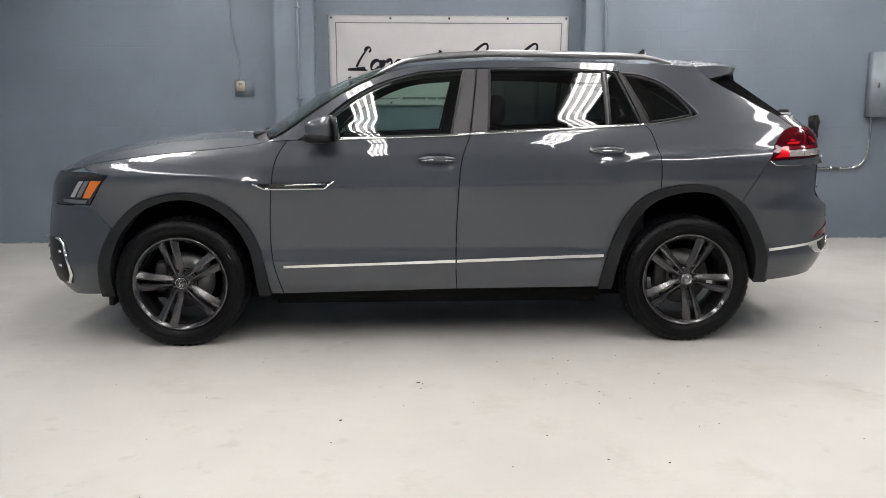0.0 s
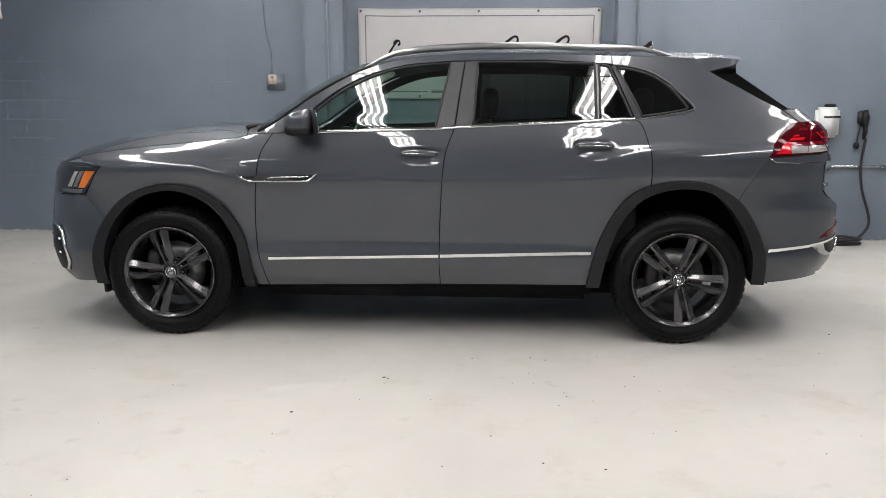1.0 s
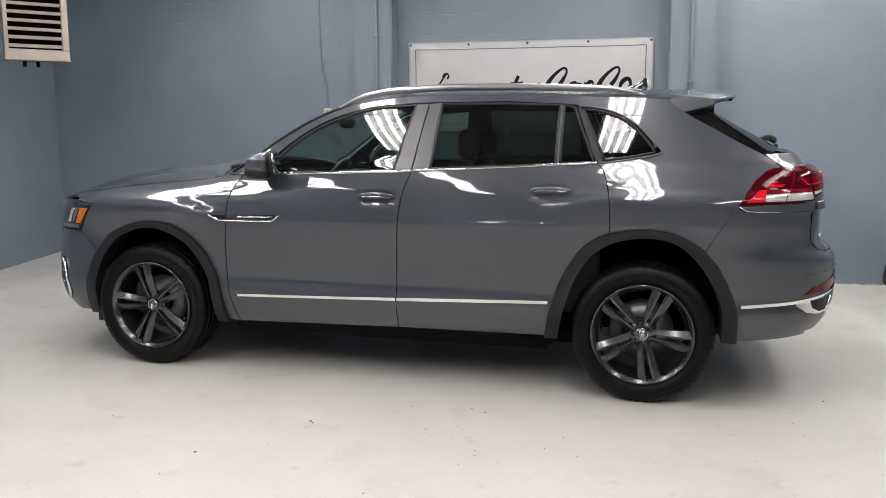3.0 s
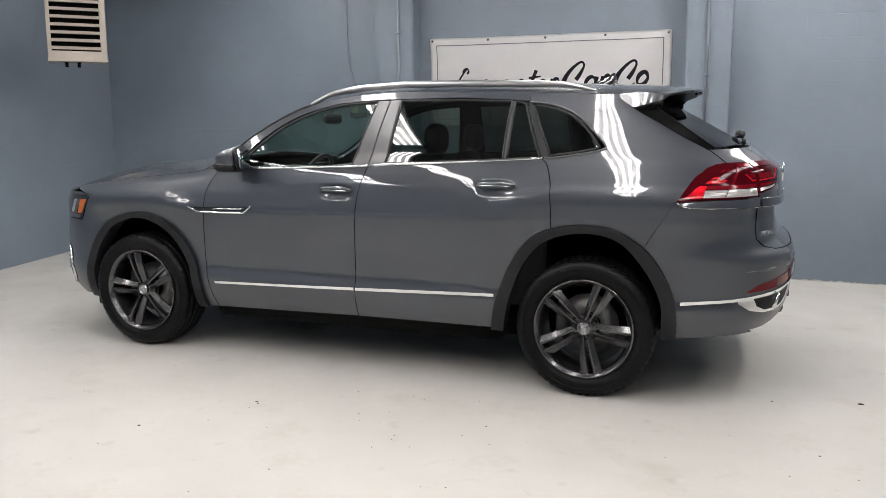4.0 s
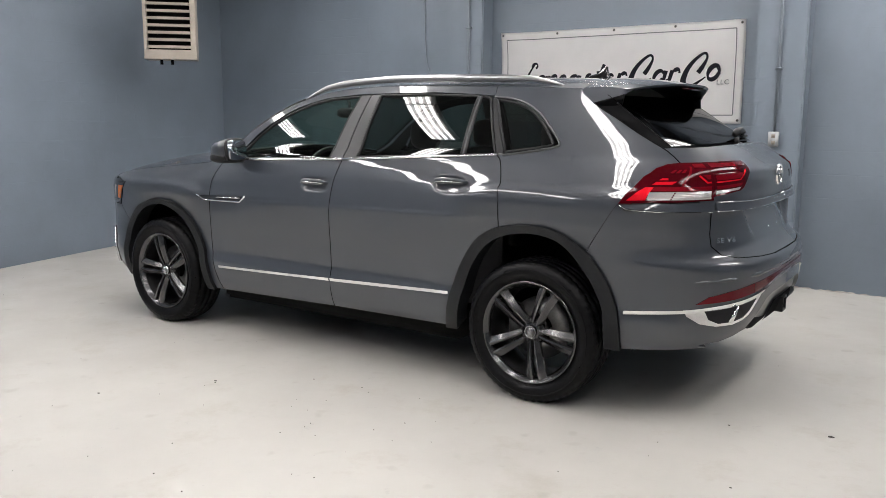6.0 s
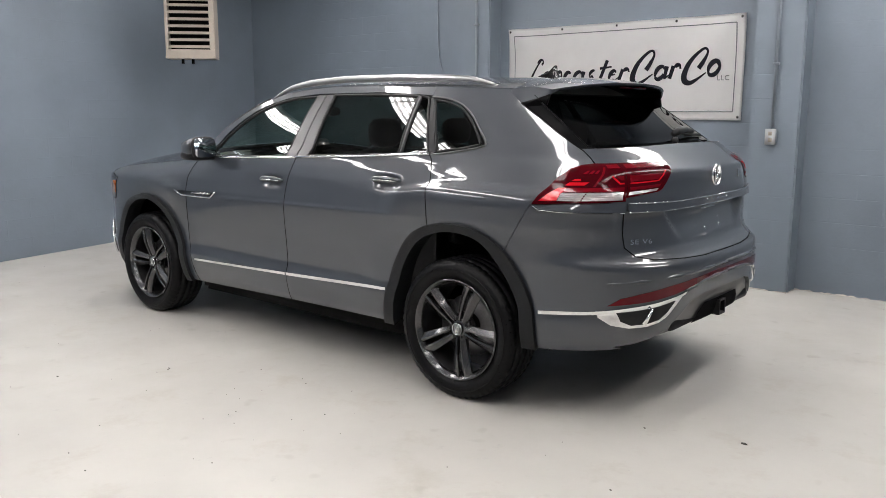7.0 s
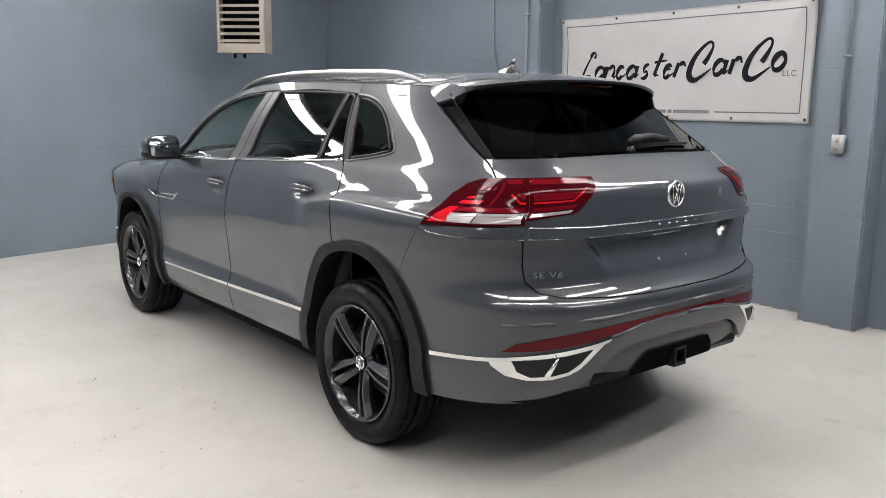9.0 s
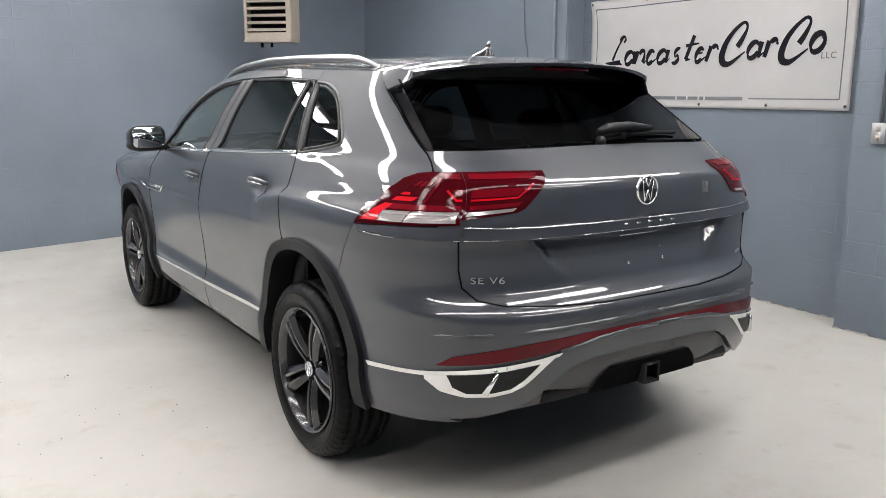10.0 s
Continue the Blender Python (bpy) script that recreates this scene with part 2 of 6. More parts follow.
def curve_through(points, n=10):
    """Catmull-Rom through points of any dimension."""
    p = [np.array(q, float) for q in points]
    p = [2 * p[0] - p[1], *p, 2 * p[-1] - p[-2]]
    out = []
    for i in range(1, len(p) - 2):
        for k in range(n):
            t = k / n
            out.append(0.5 * (2 * p[i] + (p[i + 1] - p[i - 1]) * t + (2 * p[i - 1] - 5 * p[i] + 4 * p[i + 1] - p[i + 2]) * t * t
                              + (3 * p[i] - p[i - 1] - 3 * p[i + 1] + p[i + 2]) * t ** 3))
    out.append(p[-2])
    return [tuple(q) for q in out]


def mirrored(ob, parent=None):
    """The same part on the car's other side."""
    bm = bmesh.new()
    bm.from_mesh(ob.data)
    for v in bm.verts:
        v.co.y = -v.co.y
    bmesh.ops.reverse_faces(bm, faces=bm.faces[:])
    o = finish(ob.name.split(".")[0], bm, ob.data.materials[0], parent or ob.parent, ob.get("label", ""), smooth=False)
    for p, q in zip(o.data.polygons, ob.data.polygons):
        p.use_smooth = q.use_smooth
    return o
# ---------------------------------------------------------------- the room
WALL_Y, LEFT, RIGHT, BACK, TOP = 3.0, -5.37, 8.5, -9.0, 3.7


def setting(name, bm, mat, label, smooth=False):
    return tagged(finish(name, bm, mat, None, "", smooth), label, kind="structure", category=name.split("_")[0])


bm = bmesh.new()
bmesh.ops.create_grid(bm, x_segments=2, y_segments=2, size=0.5)
for v in bm.verts:
    v.co = Vector((v.co.x * 15.6 + 1.6, v.co.y * 12.6 - 2.9, 0))
setting("floor", bm, FLOOR, "off-white painted concrete garage floor with scuffs and stains")
setting("ceiling", box_bm((-6.4, -9.3, TOP), (9.0, 3.4, TOP + 0.2)), CEILING, "grey painted flat garage ceiling")
setting("wall_north", box_bm((-6.4, WALL_Y, 0), (9.0, WALL_Y + 0.25, TOP)), WALL, "blue-grey painted concrete block wall")
setting("wall_south", box_bm((-6.4, BACK - 0.25, 0), (9.0, BACK, TOP)), WALL, "blue-grey painted concrete block wall")
setting("wall_east", box_bm((RIGHT, BACK, 0), (RIGHT + 0.25, WALL_Y, TOP)), WALL, "blue-grey painted concrete block wall")
# The west wall runs askew, from the corner at the north wall.
W0, W1 = Vector((LEFT, WALL_Y, 0)), Vector((-4.31, -1.5, 0))
along = (W1 - W0).normalized()
W2 = W0 + along * 12.6
bm = bmesh.new()
back = Vector((-0.25, 0, 0))
lo = [bm.verts.new(p) for p in (W0, W2, W2 + back, W0 + back)]
hi = [bm.verts.new(v.co + Vector((0, 0, TOP))) for v in lo]
for i in range(4):
    bm.faces.new((lo[i], lo[(i + 1) % 4], hi[(i + 1) % 4], hi[i]))
bmesh.ops.recalc_face_normals(bm, faces=bm.faces[:])
setting("wall_west", bm, WALL, "blue-grey painted concrete block wall, set slightly askew")
for x0 in (-1.52, 1.64):
    setting("pilaster", box_bm((x0, 2.79, 0), (x0 + 0.41, WALL_Y, TOP), 0.012), WALL, "blue-grey painted block pilaster on the wall")


# ragged edge of floor paint along the foot of the north wall
def paint_edge():
    rnd = random.Random(9)
    path = [(LEFT + 0.02, WALL_Y), (-1.52, WALL_Y), (-1.52, 2.79), (-1.11, 2.79), (-1.11, WALL_Y), (1.64, WALL_Y), (1.64, 2.79), (2.05, 2.79), (2.05, WALL_Y), (8.4, WALL_Y)]
    bm = bmesh.new()
    for (ax, ay), (bx, by) in zip(path, path[1:]):
        n = max(2, int(math.hypot(bx - ax, by - ay) / 0.025))
        out = (0, -1) if ay == by else ((-1, 0) if by < ay else (1, 0))
        rows = []
        for k in range(n + 1):
            x, y = ax + (bx - ax) * k / n, ay + (by - ay) * k / n
            h, d = rnd.uniform(0.004, 0.016) * (1 if rnd.random() < 0.85 else 0.3), rnd.uniform(0.004, 0.012)
            rows.append([bm.verts.new((x + out[0] * q, y + out[1] * q, z)) for q, z in ((d, 0.002), (d * 0.5, h * 0.6), (0.0025, h))])
        for a, b in zip(rows, rows[1:]):
            bm.faces.new((a[0], b[0], b[1], a[1]))
            bm.faces.new((a[1], b[1], b[2], a[2]))
    bmesh.ops.recalc_face_normals(bm, faces=bm.faces[:])
    setting("trim", bm, PAINT_EDGE, "uneven chipped white paint edge along the wall foot")


paint_edge()


# ---------------------------------------------------------------- ceiling lights
LIGHT_Z = 3.35


def ceiling_light():
    thing = new("ceiling_light")
    tagged(thing, "white strip fixture with four lit fluorescent tubes under the ceiling", "ceiling light", "ceiling lights in rows")
    part("housing", box_bm((-0.18, -1.2, 0.04), (0.18, 1.2, 0.10), 0.008), WHITE_METAL, thing)
    for sx in (-1, 1):
        part("rod", tube_bm([(0, sx * 0.9, 0.09), (0, sx * 0.9, TOP - LIGHT_Z)], 0.006), WHITE_METAL, thing)
    for x in (-0.135, -0.045, 0.045, 0.135):
        part("tube", tube_bm([(x, -1.17, 0.012), (x, 1.17, 0.012)], 0.018, 10), TUBE, thing)
    for y in (-1.19, 0.0, 1.19):
        part("lamp_holder", box_bm((-0.17, y - 0.012, -0.012), (0.17, y + 0.012, 0.045), 0.004), WHITE_METAL, thing)
    return thing


# Fixtures at x -2.6, 2.5 and 5.1 are added to brighten wall and floor.
SPOTS = [(-2.6, 1.3), (-1.0, 0.4), (0.75, 1.05), (2.5, 1.7), (3.7, 1.05), (5.1, 1.05)]
SPOTS += [(lx, ly) for ly in (-1.5, -4.05) for lx in (-2.9, -0.7, 1.5, 3.7)]
SPOTS += [(lx, -6.6) for lx in (-2.9, -0.7, 3.7)]
first = ceiling_light()
first.location = (*SPOTS[0], LIGHT_Z)
for lx, ly in SPOTS[1:]:
    copy_thing(first, Matrix.Translation((lx, ly, LIGHT_Z)))
# ---------------------------------------------------------------- the car: its body as a smooth surface
# Side view x (front is -x), height z. The chart's u equals x along the flank and runs on round the front and rear corners
# to the middle of the car.


def smooth_table(pairs, sigma, lo, hi, n=801):
    a = np.array(pairs, float)
    g = np.linspace(lo, hi, n)
    y = np.interp(g, a[:, 0], a[:, 1])
    d = g[1] - g[0]
    k = int(4 * sigma / d) + 1
    w = np.exp(-0.5 * (np.arange(-k, k + 1) * d / sigma) ** 2)
    left = y[0] + (y[1] - y[0]) * np.arange(-k, 0)
    right = y[-1] + (y[-1] - y[-2]) * np.arange(1, k + 1)
    y = np.convolve(np.r_[left, y, right], w / w.sum(), "valid")
    return lambda v: float(np.interp(v, g, y))


flank = smooth_table([(0.18, 0.843), (0.24, 0.898), (0.30, 0.938), (0.36, 0.965), (0.44, 0.981), (0.505, 0.985), (0.560, 0.9745), (0.60, 0.975), (0.72, 0.981),
                      (0.86, 0.993), (0.965, 0.9995), (1.04, 0.9885), (1.12, 0.976), (1.19, 0.960), (1.24, 0.944), (1.268, 0.930), (1.285, 0.912),
                      *[(z, 0.9085 - 0.40 * (z - 1.29) - 0.49 * (z - 1.29) ** 2) for z in np.linspace(1.29, 1.74, 46)]], 0.009, 0.15, 1.75, 1601)
rear_x = smooth_table([(0.20, 2.30), (0.30, 2.40), (0.38, 2.47), (0.46, 2.52), (0.55, 2.542), (0.64, 2.545), (0.70, 2.546), (0.785, 2.544), (0.800, 2.534), (0.812, 2.503),
                       (0.855, 2.464), (0.87, 2.457), (0.92, 2.452), (1.02, 2.449), (1.05, 2.454), (1.09, 2.463), (1.19, 2.459), (1.232, 2.449),
                       (1.352, 2.282), (1.40, 2.162), (1.50, 1.932), (1.56, 1.815), (1.62, 1.775), (1.75, 1.76)], 0.008, 0.15, 1.75)
front_x = smooth_table([(0.18, -2.15), (0.26, -2.28), (0.36, -2.37), (0.50, -2.405), (0.65, -2.405), (0.76, -2.385), (0.86, -2.36), (0.96, -2.335),
                        (1.02, -2.29), (1.10, -2.20), (1.20, -2.10)], 0.02, 0.15, 1.75)
top_edge = smooth_table([(-2.40, 0.945), (-2.25, 0.985), (-2.10, 1.035), (-1.90, 1.078), (-1.60, 1.116), (-1.30, 1.143), (-1.10, 1.165), (-0.98, 1.186),
                         (-0.85, 1.255), (-0.66, 1.392), (-0.50, 1.492), (-0.35, 1.565), (-0.20, 1.613), (0.0, 1.646), (0.3, 1.664), (0.7, 1.661),
                         (1.1, 1.650), (1.4, 1.641), (1.64, 1.630), (1.80, 1.62)], 0.035, -2.5, 2.0)
U_REAR, U_FRONT, SPAN = 1.40, -1.50, 1.5
U_MID_REAR, U_MID_FRONT = U_REAR + SPAN, U_FRONT - SPAN


def step01(a, b, v):
    t = min(max((v - a) / (b - a), 0.0), 1.0)
    return t * t * (3 - 2 * t)


haunch_rear = smooth_table([(0.8, 1.02), (0.95, 1.045), (1.10, 1.085), (1.30, 1.118), (1.50, 1.125), (1.70, 1.115), (1.95, 1.085), (2.1, 1.06)], 0.05, 0.5, 2.6)
haunch_front = smooth_table([(-2.1, 0.98), (-1.9, 1.005), (-1.7, 1.025), (-1.5, 1.035), (-1.3, 1.025), (-1.15, 0.995), (-1.05, 0.96), (-0.9, 0.92)], 0.05, -2.5, -0.5)


def half_width(x, z):
    w = flank(z)
    up = step01(1.05, 1.28, z)
    if x > 0.3:
        w -= 0.045 * up * ((x - 0.3) / 1.1) ** 2
    if x < -0.2:
        w -= 0.050 * step01(1.04, 1.20, z) * ((x + 0.2) / 0.8) ** 2
    # the doors' shoulder: a small step below the handles
    if z < 1.0 and -0.80 < x < 1.20:
        d = 0.950 + 0.012 * x - z
        w += 0.0050 * step01(-0.80, -0.55, x) * step01(1.20, 0.95, x) * step01(-0.014, 0.012, d) * math.exp(-(max(0.0, d) / 0.16) ** 2)
    if x < -0.6:
        q = max(0.0, 1 - max(0.0, top_edge(x) - z) / 0.065)
        w -= 0.052 * step01(-0.62, -1.15, x) * q * q
    # scoop along the foot of the doors, with slanted ends
    if 0.50 < z < 0.80 and -1.0 < x < 1.05:
        ends = step01(-0.95, -0.86, x) * step01(0.99 - 0.5 * (z - 0.5), 0.86 - 0.9 * (z - 0.5), x)
        w -= 0.0065 * ends * ((z - 0.50) / 0.075 if z < 0.575 else 1 - (z - 0.575) / 0.225)
    # haunches: a fold that arches over each wheel, full below and cut back above
    for zc, on in ((haunch_rear(x), step01(0.92, 1.12, x)), (haunch_front(x), step01(-0.93, -1.15, x) * step01(-2.1, -1.85, x))):
        if on > 0:
            d = zc - z
            w += 0.029 * on * (math.exp(-(d / 0.13) ** 2) if d > 0 else math.exp(-(d / 0.018) ** 2))
    return w


def end_curve(t, x0, w0, x1, k1, k2, slope=0.0):
    """From the flank at x0, where it has the given slope, to the car's middle at x1."""
    b = ((1 - t) ** 3, 3 * t * (1 - t) ** 2, 3 * t * t * (1 - t), t ** 3)
    x = b[0] * x0 + b[1] * (x0 + k1 * (x1 - x0)) + (b[2] + b[3]) * x1
    y = b[0] * w0 + b[1] * (w0 + slope * k1 * (x1 - x0)) + b[2] * k2 * w0
    return x, y


def surface(u, z):
    """A place on the car's left flank, front or rear."""
    if u > U_REAR:
        up = step01(1.15, 1.40, z)
        w = half_width(U_REAR, z)
        slope = up * (w - half_width(U_REAR - 0.01, z)) / 0.01
        x, y = end_curve((u - U_REAR) / SPAN, U_REAR, w, rear_x(z), 0.90 + 0.04 * up, 0.88 + 0.08 * up, slope)
    elif u < U_FRONT:
        x, y = end_curve((U_FRONT - u) / SPAN, U_FRONT, half_width(U_FRONT, z), front_x(z), 0.94, 0.88)
    else:
        x, y = u, half_width(u, z)
    return Vector((x, -y, z))


def outward(u, z):
    e = 0.004
    n = (surface(u + e, z) - surface(u - e, z)).cross(surface(u, z + e) - surface(u, z - e))
    return n.normalized()


def S(x, z):
    """Chart point from a place in side view."""
    if U_FRONT <= x <= U_REAR:
        return (x, z)
    a, b = (U_REAR, U_MID_REAR) if x > 0 else (U_FRONT, U_MID_FRONT)
    for _ in range(40):
        m = (a + b) / 2
        if (surface(m, z).x < x) == (x > 0):
            a = m
        else:
            b = m
    return (a, z)


def R(y, z, rear=True):
    """Chart point from a place in rear (or front) view; y is counted from the middle, positive to the flank."""
    a, b = (U_REAR, U_MID_REAR) if rear else (U_FRONT, U_MID_FRONT)
    wide = 1.0 + 0.025 * step01(0.70, 0.85, z) if rear else 1.0
    for _ in range(40):
        m = (a + b) / 2
        if -surface(m, z).y > y * wide:
            a = m
        else:
            b = m
    return (a, z)


def inset(poly, d):
    """Shrinks a chart polygon by d."""
    n = len(poly)
    area = sum(poly[i][0] * poly[(i + 1) % n][1] - poly[(i + 1) % n][0] * poly[i][1] for i in range(n))
    s = 1 if area > 0 else -1
    out = []
    for i in range(n):
        p, q, r = (np.array(poly[j % n]) for j in (i - 1, i, i + 1))
        a, b = q - p, r - q
        a, b = a / (np.linalg.norm(a) + 1e-9), b / (np.linalg.norm(b) + 1e-9)
        na, nb = np.array((-a[1], a[0])) * s, np.array((-b[1], b[0])) * s
        m = na + nb
        m = m / max(np.linalg.norm(m), 0.3)
        out.append(tuple(q + m * d / max(0.5, float(m @ na))))
    return out


def cleaned(poly):
    out = []
    for p in poly:
        if not out or (abs(p[0] - out[-1][0]) + abs(p[1] - out[-1][1])) > 0.0015:
            out.append((float(p[0]), float(p[1])))
    if abs(out[0][0] - out[-1][0]) + abs(out[0][1] - out[-1][1]) < 0.0015:
        out.pop()
    return out


def dense(poly, step=0.03):
    """Adds points along the straight stretches."""
    out = []
    for p, q in zip(poly, poly[1:] + poly[:1]):
        n = max(1, int(math.hypot(q[0] - p[0], q[1] - p[1]) / step))
        out += [(p[0] + (q[0] - p[0]) * k / n, p[1] + (q[1] - p[1]) * k / n) for k in range(n)]
    return out


def panel_bm(poly, gap=0.0017, off=0.0, depth=0.014, du=0.045, dz=0.03, sym=False, crown=None):
    """A sheet of the body inside a chart polygon, with a turned-in rim. sym: it runs over the middle of the car."""
    poly = dense(cleaned(poly))
    mid = U_MID_REAR if max(p[0] for p in poly) > U_REAR else U_MID_FRONT
    onmid = [abs(p[0] - mid) < 1e-4 for p in poly]
    if gap:
        poly = [(mid if m else p[0], p[1]) for p, m in zip(inset(poly, gap), onmid)]
    poly = cleaned(poly)
    bm = bmesh.new()
    bm.faces.new([bm.verts.new((p[0], p[1], 0)) for p in poly])
    us, zs = [p[0] for p in poly], [p[1] for p in poly]
    for k in range(int(min(us) / du) - 1, int(max(us) / du) + 2):
        bmesh.ops.bisect_plane(bm, geom=bm.verts[:] + bm.edges[:] + bm.faces[:], dist=1e-5, plane_co=(k * du, 0, 0), plane_no=(1, 0, 0))
    for k in range(int(min(zs) / dz) - 1, int(max(zs) / dz) + 2):
        bmesh.ops.bisect_plane(bm, geom=bm.verts[:] + bm.edges[:] + bm.faces[:], dist=1e-5, plane_co=(0, k * dz, 0), plane_no=(0, 1, 0))
    flat = {v: (v.co.x, v.co.y) for v in bm.verts}
    nor = {v: outward(*c) for v, c in flat.items()}
    for v, c in flat.items():
        extra = crown(*c) if crown else 0.0
        v.co = surface(*c) + nor[v] * (off + extra)
        if sym and abs(c[0] - mid) < 1e-4:
            v.co.y = 0.0
    bm.normal_update()
    if sum(f.normal.dot(nor[f.verts[0]]) for f in bm.faces) < 0:
        bmesh.ops.reverse_faces(bm, faces=bm.faces[:])
    if depth:
        rim = [e for e in bm.edges if e.is_boundary and not (sym and all(abs(v.co.y) < 1e-6 for v in e.verts))]
        inner = {}
        for e in rim:
            for v in e.verts:
                if v not in inner:
                    n = nor[v].copy()
                    if sym and abs(v.co.y) < 1e-6:
                        n.y = 0
                    inner[v] = bm.verts.new(v.co - n * depth)
        for e in rim:
            e.smooth = False
            f = e.link_faces[0]
            a, b = e.verts
            i = list(f.verts).index(a)
            if f.verts[(i + 1) % len(f.verts)] is b:
                a, b = b, a
            bm.faces.new((a, b, inner[b], inner[a]))
    if sym:
        geo = bmesh.ops.duplicate(bm, geom=bm.verts[:] + bm.edges[:] + bm.faces[:])["geom"]
        for v in geo:
            if isinstance(v, bmesh.types.BMVert):
                v.co.y = -v.co.y
        bmesh.ops.reverse_faces(bm, faces=[f for f in geo if isinstance(f, bmesh.types.BMFace)])
        bmesh.ops.remove_doubles(bm, verts=[v for v in bm.verts if abs(v.co.y) < 1e-5], dist=1e-5)
    return bm


def on_body(points, off=0.0):
    return [surface(*p) + outward(*p) * off for p in points]


def strip_bm(points, radius, off=0.0, flat=1.0, n=8):
    return tube_bm(on_body(points, off), radius, n, flat)


car = new("car")
tagged(car, "glossy grey SUV with dark alloy wheels parked on the floor", "car")


def both(name, bm, mat, parent=car, label="", mirror_parent=None):
    a = part(name, bm, mat, parent, label)
    b = mirrored(a, mirror_parent or parent)
    return a, b


# seams and outlines in side view
SEAM_F = curve_through([(-0.862, 1.196), (-0.917, 1.099), (-0.944, 0.971), (-0.963, 0.71), (-0.954, 0.511), (-0.902, 0.302)], 6)
SEAM_B = curve_through([(0.195, 1.232), (0.140, 1.063), (0.118, 0.769), (0.111, 0.482), (0.118, 0.325)], 6)
SEAM_C = curve_through([(1.222, 1.284), (1.257, 1.247), (1.289, 1.14), (1.302, 1.03), (1.304, 0.917)], 6)
ARCH_F = curve_through([(-1.960, 0.303), (-1.952, 0.495), (-1.890, 0.658), (-1.742, 0.822), (-1.58, 0.888), (-1.445, 0.902), (-1.288, 0.875),
                        (-1.135, 0.766), (-1.03, 0.586), (-0.976, 0.304)], 6)
ARCH_F_IN = curve_through([(-1.879, 0.303), (-1.882, 0.462), (-1.826, 0.625), (-1.69, 0.77), (-1.512, 0.835), (-1.355, 0.823), (-1.2, 0.734),
                           (-1.085, 0.554), (-1.041, 0.304)], 6)
ARCH_R = curve_through([(0.963, 0.331), (0.998, 0.504), (1.074, 0.704), (1.2, 0.868), (1.395, 0.937), (1.61, 0.932), (1.785, 0.842),
                        (1.897, 0.698), (1.962, 0.53), (1.972, 0.358)], 6)
ARCH_R_IN = curve_through([(1.037, 0.331), (1.066, 0.47), (1.142, 0.67), (1.269, 0.808), (1.465, 0.862), (1.656, 0.832), (1.797, 0.699),
                           (1.885, 0.531), (1.895, 0.358)], 6)
ARCH_F_IN = [(x, z + 0.058 * (z - 0.30)) for x, z in ARCH_F_IN]
ARCH_R_IN = [(x, z + 0.075 * (z - 0.33)) for x, z in ARCH_R_IN]
BELT = [(-0.862, 1.196), (-0.60, 1.203), (0.10, 1.226), (0.195, 1.232)]
BELT_R = [(0.195, 1.232), (0.295, 1.238), (0.80, 1.262), (1.222, 1.284)]
HATCH = [(1.592, 1.630), (1.600, 1.614), (1.622, 1.596), (1.645, 1.580), (1.672, 1.560), (1.74, 1.520), (1.815, 1.480), (1.884, 1.440), (1.956, 1.400),
         (2.034, 1.360), (2.073, 1.340), (2.097, 1.327), (2.135, 1.299), (2.170, 1.272)]


def line_through(pts, step=0.06):
    """Points along an open broken line."""
    out = []
    for p, q in zip(pts, pts[1:]):
        n = max(1, int(math.hypot(q[0] - p[0], q[1] - p[1]) / step))
        out += [(p[0] + (q[0] - p[0]) * k / n, p[1] + (q[1] - p[1]) * k / n) for k in range(n)]
    return [*out, pts[-1]]


def side(points):
    return [S(*p) for p in points]


# fender, doors, quarter panel
edge = [(x, top_edge(x)) for x in np.linspace(-2.02, -0.985, 24)]
arch_f_up = [p for p in ARCH_F if not (p[0] < -1.85 and p[1] < 0.70)]
fender = [*edge, *SEAM_F, *reversed(arch_f_up), (-1.872, 0.702), (-1.985, 0.828), (-1.951, 0.880), (-1.862, 1.000), (-1.93, 1.022), (-1.99, 1.040)]
both("front_fender", panel_bm(side(fender), 0.001), PAINT)


HANDLES = [(0.0, 1.074), (0.985, 1.124)]


def handle_dish(u, z):
    """Finger recesses behind the door handles."""
    d = 0.0
    for hx, hz in HANDLES:
        d -= 0.016 * math.exp(-((u - hx) / 0.075) ** 4 - ((z - hz) / 0.034) ** 4)
    return d


door_f = [*SEAM_F, *reversed(SEAM_B), *reversed(BELT)]
front_door, front_door_r = both("front_door", panel_bm(side(door_f), du=0.025, dz=0.008, crown=handle_dish), PAINT)
arch_r_front = [p for p in ARCH_R if p[0] < 1.304]
door_r = [*SEAM_B, *arch_r_front, *reversed(SEAM_C), *reversed(BELT_R)]
rear_door, rear_door_r = both("rear_door", panel_bm(side(door_r), du=0.025, dz=0.008, crown=handle_dish), PAINT)
QWIN_OUT = curve_through([(1.262, 1.286), (1.40, 1.306), (1.535, 1.332), (1.555, 1.356), (1.49, 1.425), (1.42, 1.492), (1.33, 1.548), (1.22, 1.582), (1.105, 1.594)], 5)
arch_r_rear = [p for p in ARCH_R if 1.304 < p[0] and not (p[0] > 1.78 and p[1] < 0.85)]
LAMP_TOP = [(1.945, 1.078), (1.985, 1.140), (2.03, 1.205), (2.075, 1.245), (2.12, 1.264), (2.168, 1.271)]
quarter = [*reversed(SEAM_C), *QWIN_OUT, *[(x, top_edge(x)) for x in np.linspace(1.10, 1.585, 12)], *HATCH, *reversed(LAMP_TOP), (1.80, 0.838),
           *reversed(arch_r_rear)]
both("quarter_panel", panel_bm(side(quarter), 0.001, du=0.03, dz=0.012), PAINT)

